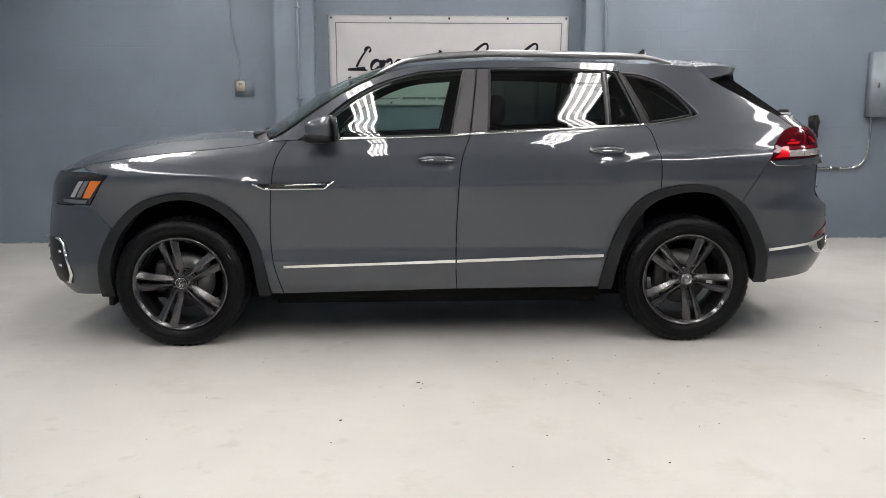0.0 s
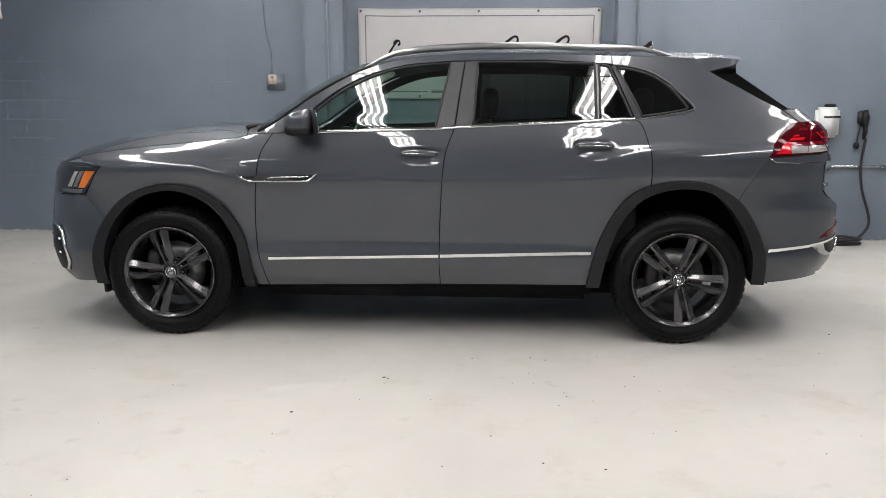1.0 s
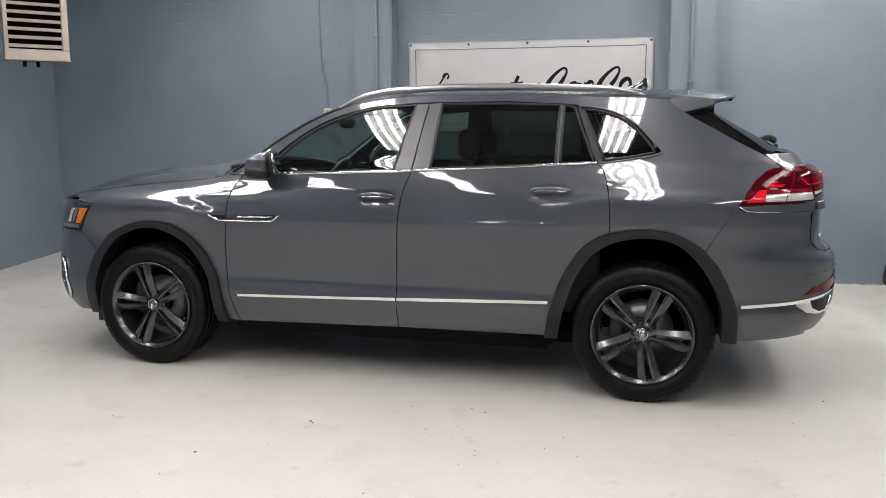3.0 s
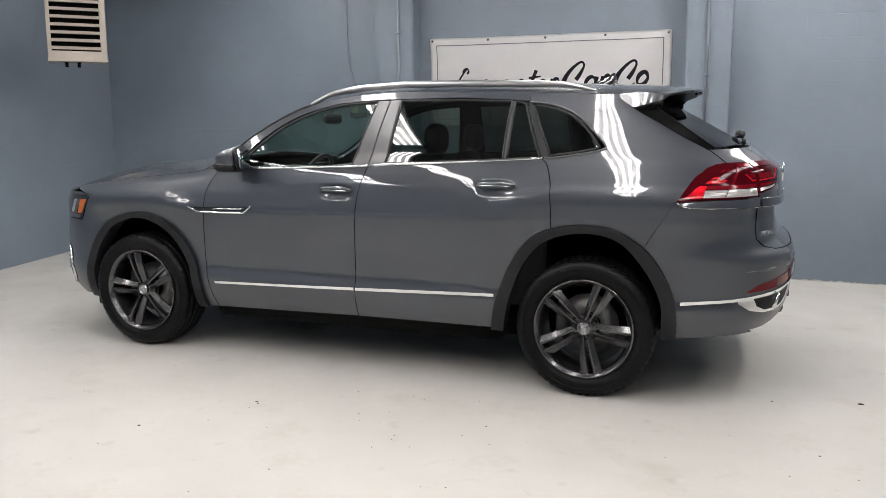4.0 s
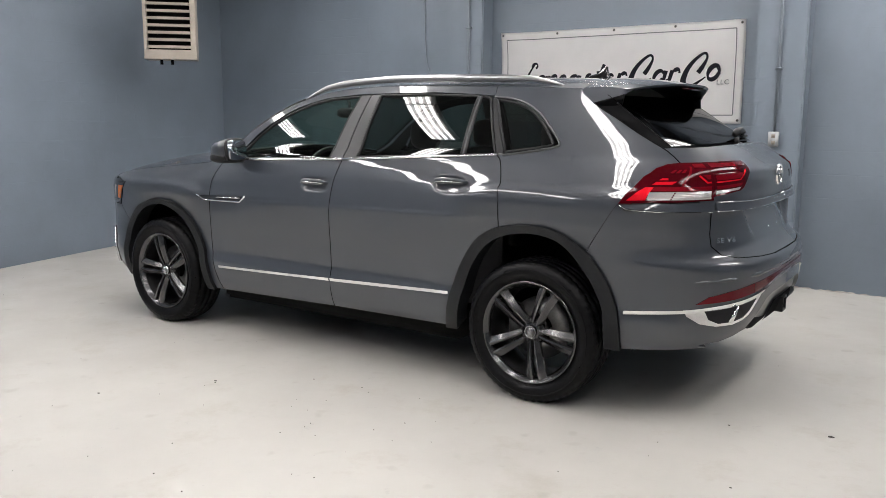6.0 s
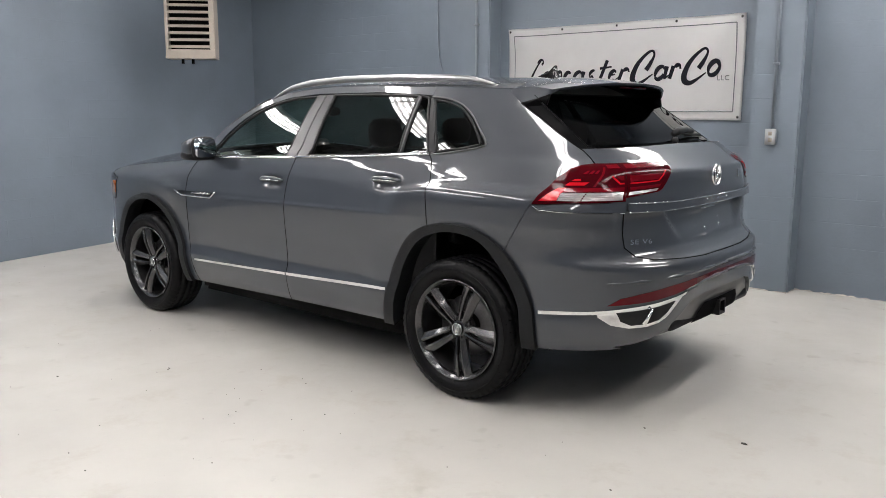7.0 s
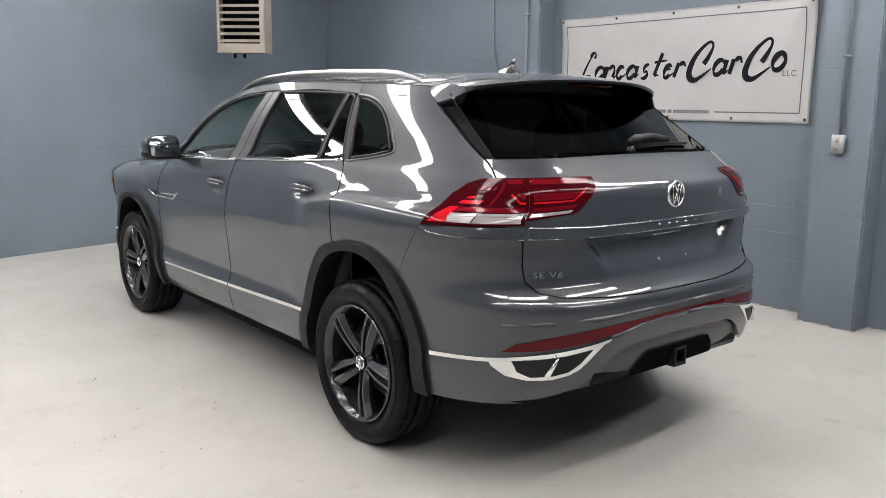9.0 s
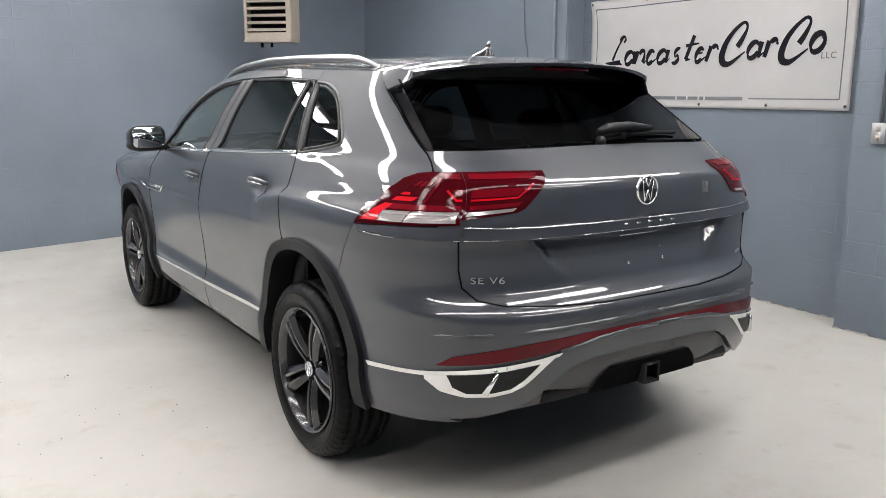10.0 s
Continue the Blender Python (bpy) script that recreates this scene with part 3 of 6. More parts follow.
# side glass, pillars and frame
GLASS_F = [(-0.70, 1.206), (0.085, 1.232), *curve_through([(0.165, 1.606), (-0.10, 1.583), (-0.30, 1.524), (-0.46, 1.444), (-0.60, 1.337), (-0.70, 1.24)], 6)]
GLASS_R = [(0.30, 1.248), (1.00, 1.280), (1.00, 1.602), (0.70, 1.612), (0.322, 1.612)]
GLASS_R2 = [(1.022, 1.281), (1.205, 1.292), *curve_through([(1.085, 1.583), (1.06, 1.595), (1.022, 1.601)], 3)]
GLASS_Q = [(1.262, 1.302), (1.40, 1.320), (1.515, 1.342), *curve_through([(1.522, 1.352), (1.47, 1.42), (1.41, 1.478), (1.33, 1.532), (1.22, 1.568), (1.13, 1.578)], 4)]
for name, outline, mat, owner, owner_r in (("window", GLASS_F, FRONT_GLASS, front_door, front_door_r), ("window", GLASS_R, DARK_GLASS, rear_door, rear_door_r),
                                           ("quarter_light", GLASS_R2, DARK_GLASS, rear_door, rear_door_r), ("quarter_window", GLASS_Q, DARK_GLASS, car, car)):
    o = part(name, panel_bm(side(outline), 0, -0.008, 0.0), mat, owner)
    o2 = mirrored(o, owner_r)
    for g in (o, o2):
        g.visible_shadow = False
    closed = [*dense(outline, 0.04), outline[0]]
    o = part("window_seal", strip_bm(side(closed), 0.008, -0.006), BLACK, owner)
    mirrored(o, owner_r)
# painted roof side above the doors, down the front pillar
CANT = [*[(x, top_edge(x)) for x in np.linspace(-0.985, 1.10, 40)], (1.105, 1.600), (1.06, 1.604), (0.70, 1.623), (0.165, 1.617),
        *curve_through([(-0.10, 1.595), (-0.31, 1.537), (-0.47, 1.457), (-0.62, 1.347), (-0.72, 1.248), (-0.80, 1.202), (-0.862, 1.198)], 6)]
both("roof_side_frame", panel_bm(side(CANT), 0.0015), PAINT)
both("mirror_sail", panel_bm(side([(-0.862, 1.199), (-0.80, 1.204), (-0.72, 1.249), (-0.70, 1.244), (-0.705, 1.208)]), 0.001, -0.003, 0.01), GLOSS_BLACK)
PILLAR_B1 = [(0.092, 1.232), (0.192, 1.236), (0.243, 1.612), (0.172, 1.612)]
PILLAR_B2 = [(0.198, 1.237), (0.294, 1.246), (0.315, 1.616), (0.249, 1.612)]
both("centre_pillar_cover", panel_bm(side(PILLAR_B1), 0.001, 0.0), PILLAR)
both("centre_pillar_cover", panel_bm(side(PILLAR_B2), 0.001, 0.0), PILLAR)
both("rear_pillar_cover", panel_bm(side([(1.216, 1.290), (1.256, 1.297), (1.120, 1.588), (1.096, 1.590)]), 0.001, 0.0), BLACK)
both("window_divider", panel_bm(side([(1.004, 1.280), (1.018, 1.281), (1.018, 1.601), (1.004, 1.602)]), 0.0, -0.002), PILLAR, rear_door, "", rear_door_r)
# bright belt strips
for pts, owner, owner_r in ((BELT[1:], front_door, front_door_r), (BELT_R, rear_door, rear_door_r)):
    o = part("belt_moulding", strip_bm(side(line_through(pts)), 0.0075, 0.004), CHROME, owner)
    mirrored(o, owner_r)
both("window_moulding", strip_bm(side([(1.232, 1.290), *QWIN_OUT]), 0.0065, -0.001), PILLAR)

# wheel arch trim
ring_f = [*ARCH_F, *reversed(ARCH_F_IN)]
ring_r = [*ARCH_R, *reversed(ARCH_R_IN)]
both("front_arch_trim", panel_bm(side(ring_f), 0.0, 0.024, 0.11), FLARE)
both("rear_arch_trim", panel_bm(side(ring_r), 0.0, 0.024, 0.11), FLARE)

# sill strip on the doors
def line(a, b, n=16):
    return [(a[0] + (b[0] - a[0]) * k / n, a[1] + (b[1] - a[1]) * k / n) for k in range(n + 1)]


for a, b, owner, owner_r in (((-0.893, 0.471), (0.107, 0.497), front_door, front_door_r), ((0.117, 0.497), (0.982, 0.523), rear_door, rear_door_r)):
    o = part("side_moulding", panel_bm(side([*line((a[0], a[1] + 0.008), (b[0], b[1] + 0.008)), *reversed(line((a[0], a[1] - 0.008), (b[0], b[1] - 0.008)))]), 0, 0.009, 0.012, dz=0.5, crown=lambda u, z, a=a, b=b: 0.22 * (z - a[1] - (b[1] - a[1]) * (u - a[0]) / (b[0] - a[0]))), CHROME, owner)
    mirrored(o, owner_r)

# bonnet, windscreen, roof: lofted from edge to edge
def edge_point(x):
    u, z = S(x, top_edge(x))
    return surface(u, z)


bulge_x = smooth_table([(-2.40, -0.07), (-2.1, -0.07), (-1.5, -0.06), (-1.0, -0.10), (-0.85, -0.12), (-0.6, -0.10), (-0.35, -0.05), (0.0, 0.0), (2.0, 0.0)], 0.05, -2.5, 2.0)
bulge_z = smooth_table([(-2.40, 0.035), (-2.1, 0.075), (-1.7, 0.100), (-1.2, 0.095), (-1.03, 0.062), (-0.8, 0.075), (-0.5, 0.080), (-0.2, 0.060), (0.2, 0.052), (0.8, 0.068), (1.3, 0.074), (2.0, 0.080)], 0.05, -2.5, 2.0)


def top_point(x, v):
    """v from -1 (left edge) to 1."""
    e = edge_point(x)
    b = 1 - abs(v) ** 2.6
    return Vector((e.x + bulge_x(x) * b, e.y * v, e.z + bulge_z(x) * b))


def loft_bm(xs, v0=-1.0, v1=1.0, nv=24, depth=0.014, lift=0.0):
    bm = bmesh.new()
    vs = np.linspace(v0, v1, nv + 1)
    grid = []
    for x in xs:
        row = []
        for v in vs:
            p = top_point(x, abs(v))
            p.y = abs(p.y) * (1 if v > 0 else -1)
            p.z += lift
            row.append(bm.verts.new(p))
        grid.append(row)
    for a, b in zip(grid, grid[1:]):
        for k in range(nv):
            bm.faces.new((a[k], b[k], b[k + 1], a[k + 1]))
    bm.normal_update()
    if sum(f.normal.z for f in bm.faces) < 0:
        bmesh.ops.reverse_faces(bm, faces=bm.faces[:])
    if depth:
        rim = [e for e in bm.edges if e.is_boundary]
        inner = {}
        for e in rim:
            e.smooth = False
            for v in e.verts:
                if v not in inner:
                    inner[v] = bm.verts.new(v.co - Vector((0, 0, depth)))
        for e in rim:
            bm.faces.new((e.verts[0], e.verts[1], inner[e.verts[1]], inner[e.verts[0]]))
    return bm


part("bonnet", loft_bm(np.linspace(-2.20, -1.03, 40), -0.985, 0.985), PAINT, car)
cowl = part("wiper_cowl", loft_bm(np.linspace(-1.025, -0.965, 4), -0.97, 0.97, lift=-0.004), BLACK, car)
ws = part("windscreen", loft_bm(np.linspace(-0.96, -0.30, 30), -0.965, 0.965, depth=0.0), FRONT_GLASS, car)
ws.visible_shadow = False
for s in (-1, 1):
    pts = []
    for x in np.linspace(-0.96, -0.30, 24):
        e = top_point(x, 0.965)
        pts.append((e.x, s * abs(e.y), e.z + 0.002))
    part("windscreen_seal", tube_bm(pts, 0.009, 6), BLACK, car)
part("roof", loft_bm(np.linspace(-0.295, 1.597, 50), -0.985, 0.985), PAINT, car)

# roof rails
for s in (1, -1):
    pts = []
    for k in range(41):
        x = -0.36 + 1.82 * k / 40
        e = edge_point(x)
        p = top_point(x, 0.90)
        t = k / 40
        h = 0.036 * min(1, math.sin(math.pi * min(max(t, 0.0), 1.0)) * 3.2) ** 0.8 if 0 < t < 1 else 0.0
        pts.append((x, s * abs(p.y), p.z - 0.004 + h))
    part("roof_rail", tube_bm(pts, [0.008 + 0.013 * min(1, 6 * min(k, 40 - k) / 40) for k in range(41)], 12, 1.1), RAIL, car)

# rear: bumper, tailgate, glass
SPLIT_Y, SPLIT_TOP = 0.755, 0.695
GATE = [(0.0, 0.800), (0.25, 0.800), (0.43, 0.806), (0.63, 0.818), (0.71, 0.838), (0.745, 0.88), (0.755, 0.94), (0.758, 1.046)]


def rear_line(points):
    return [R(*p) for p in points]


hatch_tail = side(HATCH)
glass_base = [R(y, 1.343 + 0.012 * (1 - (y / 0.7) ** 2)) for y in np.linspace(0.0, 0.690, 12)]
gate = [*[R(y, z) for y, z in GATE[:-1]], R(0.758, 1.272), *[p for p in reversed(hatch_tail) if 1.274 < p[1] < 1.342], *reversed(glass_base)]
gate[0] = (U_MID_REAR, GATE[0][1])
gate[-1] = (U_MID_REAR, 1.355)


def gate_dish(u, z):
    """The plate recess: deepest under the bar, running out towards its foot."""
    y = -surface(u, z).y
    edge_y = 0.36 + 0.16 * (z - 0.87) / 0.19
    return -0.046 * step01(edge_y + 0.030, edge_y - 0.030, y) * step01(0.855, 1.03, z) * step01(1.075, 1.062, z)


tailgate = part("tailgate", panel_bm(gate, 0.003, 0.0, 0.02, 0.02, 0.010, True, gate_dish), PAINT, car)
LOWER = [(0.0, 0.610), (0.30, 0.604), (0.395, 0.588), (0.45, 0.557), (0.51, 0.508), (0.57, 0.464), (0.64, 0.430), (0.72, 0.408), (0.80, 0.398)]
low_side = side([(2.34, 0.386), (2.24, 0.376), (2.12, 0.366), (1.975, 0.356)])
bumper = [*[R(y, z) for y, z in LOWER], *low_side, *side([p for p in reversed(ARCH_R) if p[0] > 1.78 and p[1] < 0.85]), S(1.80, 0.838), S(1.945, 1.078),
          *[S(x, 1.046) for x in (1.975, 2.05, 2.12)], *rear_line(reversed(GATE))]
bumper[0] = (U_MID_REAR, LOWER[0][1])
bumper[-1] = (U_MID_REAR, GATE[0][1])


part("rear_bumper", panel_bm(bumper, 0.001, 0.0, 0.02, 0.04, 0.018, True), PAINT, car)
diff = [(U_MID_REAR, 0.606), *[R(y, z - 0.004) for y, z in LOWER[1:]], R(0.74, 0.398), R(0.60, 0.415), R(0.30, 0.438), (U_MID_REAR, 0.44)]
part("diffuser", panel_bm(diff, 0.0, -0.02, 0.02, 0.05, 0.03, True), PILLAR, car, "dark grey lower bumper insert")
# flat near-black sheet over the insert, standing in for the hitch hollow's shade
hitch_shade = [(U_MID_REAR, 0.545), R(0.22, 0.545), R(0.27, 0.50), R(0.30, 0.438), (U_MID_REAR, 0.438)]
part("hitch_recess_shade", panel_bm(hitch_shade, 0.0, -0.012, 0.0, 0.05, 0.03, True), LINER, car)


def glass_edge(z):
    """The rear window's side edge, left side."""
    return Vector((1.83 + 1.443 * (1.54 - z), -(0.685 + 0.258 * (1.54 - z)), z))


def rear_glass(y, z):
    """A place on the rear window; y from the middle."""
    e = glass_edge(z)
    mid = e.x + 0.075 + 0.37 * (1.54 - z)
    return Vector((mid - (mid - e.x) * (abs(y) / -e.y) ** 2.4, y, z))


bm = bmesh.new()
rows = []
for k in range(25):
    s = k / 24
    row = []
    for i in range(33):
        v = -1 + i / 16
        z0 = 1.347 + 0.012 * (1 - v * v)
        z = z0 + (1.60 - z0) * s
        row.append(bm.verts.new(rear_glass(v * -glass_edge(z).y, z)))
    rows.append(row)
for a, b in zip(rows, rows[1:]):
    for i in range(32):
        bm.faces.new((a[i], b[i], b[i + 1], a[i + 1]))
bmesh.ops.recalc_face_normals(bm, faces=bm.faces[:])
g = part("rear_window", bm, REAR_GLASS, car)
g.visible_shadow = False
# black cheeks between the body's edge and the glass, set a little below the body
bm = bmesh.new()
rows = []
for x, z in line_through([h for h in HATCH if 1.322 < h[1] < 1.575], 0.03):
    a = surface(*S(x, z)) + Vector((0.004, 0.010, -0.006))
    t = (1.575 - z) / 0.25
    e = glass_edge(1.560 - t * 0.214)
    rows.append([bm.verts.new(a.lerp(e, k / 5)) for k in range(6)])
for a, b in zip(rows, rows[1:]):
    for k in range(5):
        bm.faces.new((a[k], b[k], b[k + 1], a[k + 1]))
bmesh.ops.recalc_face_normals(bm, faces=bm.faces[:])
both("rear_cheek", bm, CHEEK)
both("glass_moulding", tube_bm([glass_edge(z) for z in np.linspace(1.347, 1.56, 12)], 0.003, 6), CHEEK)

# tail lamps
lamp_out = [*side(LAMP_TOP), R(SPLIT_TOP, 1.273), R(SPLIT_Y, 1.100), S(2.10, 1.088), S(2.00, 1.080)]
lamp_in = [R(SPLIT_TOP - 0.0005, 1.274), R(0.52, 1.277), R(0.430, 1.276), R(0.436, 1.256), R(0.545, 1.150), R(0.575, 1.138), R(SPLIT_Y - 0.0005, 1.116)]
for tag, outline, owner in (("tail_lamp", lamp_out, car), ("inner_tail_lamp", lamp_in, car)):
    both(tag, panel_bm(outline, 0.0012, 0.004, 0.02, 0.03, 0.02), DARK_RED, owner)

# near-black strips along the shut lines, standing in for shade between the panels
GATE_LINE = [(U_MID_REAR, GATE[0][1]), *[R(*g) for g in GATE[1:]]]
for name, pts, owner, owner_r in (("door_gap_shade", side(SEAM_F), front_door, front_door_r), ("door_gap_shade", side(SEAM_B), rear_door, rear_door_r), ("door_gap_shade", side(SEAM_C), rear_door, rear_door_r),
                                  ("tailgate_gap_shade", GATE_LINE, tailgate, tailgate), ("tailgate_gap_shade", side(HATCH[4:]), tailgate, tailgate)):
    both(name, strip_bm(pts, 0.0034 if name == "tailgate_gap_shade" else 0.0032, -0.0010, 1.0, 6), LINER, owner, "", owner_r)

# lenses inside the lamps, laid out by shares of their width and height
def lamp_map(low0, low1, top0, top1):
    def at(s, h):
        a = (low0[0] + (low1[0] - low0[0]) * s, low0[1] + (low1[1] - low0[1]) * s)
        b = (top0[0] + (top1[0] - top0[0]) * s, top0[1] + (top1[1] - top0[1]) * s)
        return (a[0] + (b[0] - a[0]) * h, a[1] + (b[1] - a[1]) * h)
    return at


OUT_AT = lamp_map(S(1.968, 1.087), R(SPLIT_Y + 0.004, 1.099), S(2.12, 1.264), R(SPLIT_TOP + 0.004, 1.272))
IN_AT = lamp_map(R(SPLIT_Y - 0.008, 1.119), R(0.580, 1.139), R(SPLIT_TOP - 0.008, 1.273), R(0.440, 1.274))
for at, name, pts, mat, label in (
        (OUT_AT, "clear_lens", [(0.20, 0.05), (0.44, 0.05), (0.45, 0.24), (0.15, 0.24)], CLEAR, "clear ribbed reversing lens"),
        (OUT_AT, "clear_lens", [(0.46, 0.05), (0.97, 0.05), (0.97, 0.24), (0.47, 0.24)], CLEAR, "clear ribbed reversing lens"),
        (OUT_AT, "bright_lens", [(0.01, 0.04), (0.185, 0.05), (0.12, 0.38), (0.02, 0.38)], RED, "bright red lens tip"),
        (OUT_AT, "red_band", [(0.14, 0.27), (0.97, 0.27), (0.97, 0.38), (0.13, 0.38)], MID_RED, ""),
        (OUT_AT, "light_guide", [(0.06, 0.45), (0.33, 0.45), (0.37, 0.53), (0.07, 0.53)], RED, ""),
        (OUT_AT, "light_guide", [(0.08, 0.57), (0.22, 0.57), (0.19, 0.62), (0.10, 0.62)], RED, ""),
        (OUT_AT, "light_guide", [(0.14, 0.75), (0.21, 0.75), (0.25, 0.83), (0.19, 0.83)], MID_RED, ""),
        (OUT_AT, "light_guide", [(0.25, 0.75), (0.32, 0.75), (0.36, 0.83), (0.30, 0.83)], MID_RED, ""),
        (OUT_AT, "light_guide", [(0.36, 0.75), (0.43, 0.75), (0.46, 0.83), (0.41, 0.83)], MID_RED, ""),
        (OUT_AT, "light_guide", [(0.47, 0.40), (0.51, 0.40), (0.60, 0.90), (0.54, 0.90)], MID_RED, ""),
        (OUT_AT, "light_guide", [(0.72, 0.66), (0.89, 0.46), (0.97, 0.46), (0.97, 0.50), (0.90, 0.50), (0.75, 0.68)], RED, ""),
        (OUT_AT, "red_band", [(0.66, 0.88), (0.97, 0.86), (0.97, 0.96), (0.64, 0.96)], MID_RED, ""),
        (OUT_AT, "red_band", [(0.80, 0.68), (0.92, 0.56), (0.97, 0.56), (0.97, 0.68)], MID_RED, ""),
        (IN_AT, "red_band", [(0.03, 0.84), (0.93, 0.84), (0.95, 0.95), (0.03, 0.95)], MID_RED, ""),
        (IN_AT, "red_band", [(0.03, 0.46), (0.77, 0.46), (0.84, 0.64), (0.03, 0.64)], MID_RED, ""),
        (IN_AT, "light_guide", [(0.03, 0.39), (0.80, 0.39), (0.93, 0.72), (0.90, 0.72), (0.78, 0.43), (0.03, 0.43)], RED, ""),
        (IN_AT, "red_band", [(0.03, 0.19), (0.90, 0.19), (0.92, 0.29), (0.03, 0.29)], MID_RED, ""),
        (IN_AT, "clear_lens", [(0.03, 0.05), (0.90, 0.05), (0.91, 0.14), (0.03, 0.14)], CLEAR, "")):
    both(name, panel_bm([at(*p) for p in pts], 0.0, 0.0065, 0.004, 0.03, 0.02), mat, car, label)
for k in range(5):
    h = 0.06 + 0.042 * k
    both("lens_rib", strip_bm([OUT_AT(0.20 - 0.2 * h + 0.76 * q / 6, h) for q in range(7)], 0.0013, 0.007), CLEAR, car)
# pale shelf under the lamps and the crease bar across the gate
SHELF = [S(1.95, 1.074), S(2.0, 1.077), S(2.1, 1.085), R(SPLIT_Y, 1.096), R(SPLIT_Y, 1.050), S(2.12, 1.050), S(2.05, 1.052), S(1.985, 1.056)]
both("lamp_shelf", panel_bm(SHELF, 0.001, 0.004, 0.012, 0.04, 0.015, crown=lambda u, z: 0.22 * (1.085 - z)), PAINT)
both("lamp_moulding", strip_bm([S(1.952, 1.073), S(1.985, 1.053), S(2.05, 1.049), S(2.12, 1.047), R(SPLIT_Y, 1.047)], 0.003, 0.004), CHROME)
BAR = [(U_MID_REAR, 1.086), *[R(y, 1.086) for y in (0.2, 0.4, 0.55)], R(0.745, 1.092), R(0.745, 1.054), *[R(y, 1.052) for y in (0.55, 0.4, 0.2)], (U_MID_REAR, 1.052)]
part("tailgate_bar", panel_bm(BAR, 0.0, 0.009, 0.022, 0.04, 0.012, True, lambda u, z: 0.40 * (1.088 - z)), PAINT, tailgate)
bar_foot = [R(y, 1.052 + 0.002 * step01(0.55, 0.745, y)) for y in (0.745, 0.65, 0.5, 0.3, 0.15)] + [(U_MID_REAR, 1.052)]
both("bar_moulding", strip_bm(bar_foot, 0.0020, 0.022), CHROME, tailgate, "", tailgate)
bar_line = [R(y, 1.088 + 0.006 * step01(0.55, 0.745, y)) for y in (0.745, 0.65, 0.5, 0.3, 0.15)] + [(U_MID_REAR, 1.088)]
both("bar_moulding", strip_bm(bar_line, 0.0022, 0.012), CHROME, tailgate, "", tailgate)

# bright trim low on the rear bumper
STRIP = [S(1.985, 0.555), S(2.10, 0.566), S(2.25, 0.580), R(0.780, 0.602), R(0.660, 0.618), R(0.540, 0.634), R(0.455, 0.648)]
STRIP_LOW = [S(1.985, 0.537), S(2.10, 0.548), S(2.25, 0.562), R(0.780, 0.584), R(0.660, 0.600), R(0.540, 0.618), R(0.470, 0.632)]
strip_us, strip_zs = zip(*sorted(STRIP))


def lean_out(u, z):
    return max(-0.004, 0.002 - 0.30 * (float(np.interp(u, strip_us, strip_zs)) - z))


both("bumper_strip", panel_bm([*STRIP, *reversed(STRIP_LOW)], 0.0, 0.010, 0.012, 0.04, 0.5, crown=lean_out), CHROME, car, "chrome bumper strip")
SUR = [R(0.875, 0.583), R(0.780, 0.590), R(0.660, 0.606), R(0.480, 0.634), R(0.540, 0.585), R(0.600, 0.535), R(0.640, 0.515), R(0.700, 0.502), R(0.780, 0.500), R(0.840, 0.515), R(0.870, 0.55)]
HOLE = [R(0.825, 0.576), R(0.660, 0.596), R(0.545, 0.612), R(0.600, 0.560), R(0.645, 0.530), R(0.700, 0.518), R(0.775, 0.514), R(0.812, 0.535)]
both("exhaust_surround", panel_bm(SUR, 0.0, 0.006, 0.02, 0.03, 0.02), CHROME, car, "chrome exhaust surround")
both("exhaust_insert", panel_bm(HOLE, 0.0, 0.0085, 0.004, 0.03, 0.02), BLACK, car)
both("exhaust_bar", tube_bm(on_body([R(0.725, 0.520), R(0.705, 0.560), R(0.690, 0.592)], 0.014), [0.014, 0.009, 0.007], 8), CHROME)
# red reflector band right across
BAND = [R(0.850, 0.608), R(0.700, 0.626), R(0.540, 0.645), R(0.38, 0.668), R(0.30, 0.682), R(0.15, 0.688), (U_MID_REAR, 0.690),
        (U_MID_REAR, 0.708), R(0.15, 0.707), R(0.38, 0.702), R(0.590, 0.688), R(0.740, 0.666), R(0.815, 0.645)]
part("reflector_band", panel_bm(BAND, 0.0, 0.006, 0.012, 0.04, 0.02, True), BAND_RED, car, "dark red reflector band")
LIP = [R(0.460, 0.648), R(0.36, 0.664), R(0.30, 0.676), R(0.15, 0.686), (U_MID_REAR, 0.688)]
both("bumper_lip", strip_bm(LIP, 0.009, 0.004), PAINT)
both("bumper_crease", strip_bm([S(2.16, 0.700), R(0.840, 0.716), R(0.740, 0.724), R(0.540, 0.730), R(0.25, 0.733), (U_MID_REAR, 0.734)], [0.001, 0.007, 0.010, 0.011, 0.011, 0.011], -0.001), PAINT)
# tow hitch
hx = rear_x(0.48)
bm = join_bm(box_bm((hx - 0.12, -0.042, 0.445), (hx + 0.015, -0.030, 0.530), 0.002), box_bm((hx - 0.12, 0.030, 0.445), (hx + 0.015, 0.042, 0.530), 0.002),
             box_bm((hx - 0.12, -0.030, 0.518), (hx + 0.015, 0.030, 0.530), 0.002), box_bm((hx - 0.12, -0.030, 0.445), (hx + 0.015, 0.030, 0.457), 0.002))
part("tow_hitch", bm, BLACK, car, "black square tow hitch receiver", smooth=False)
part("hitch_bar", tube_bm([(hx - 0.06, -0.5, 0.47), (hx - 0.06, 0.5, 0.47)], 0.03), BLACK, car)

# spoiler, third brake lamp, wiper, aerial
def side_point(x, z):
    return surface(*S(x, z))


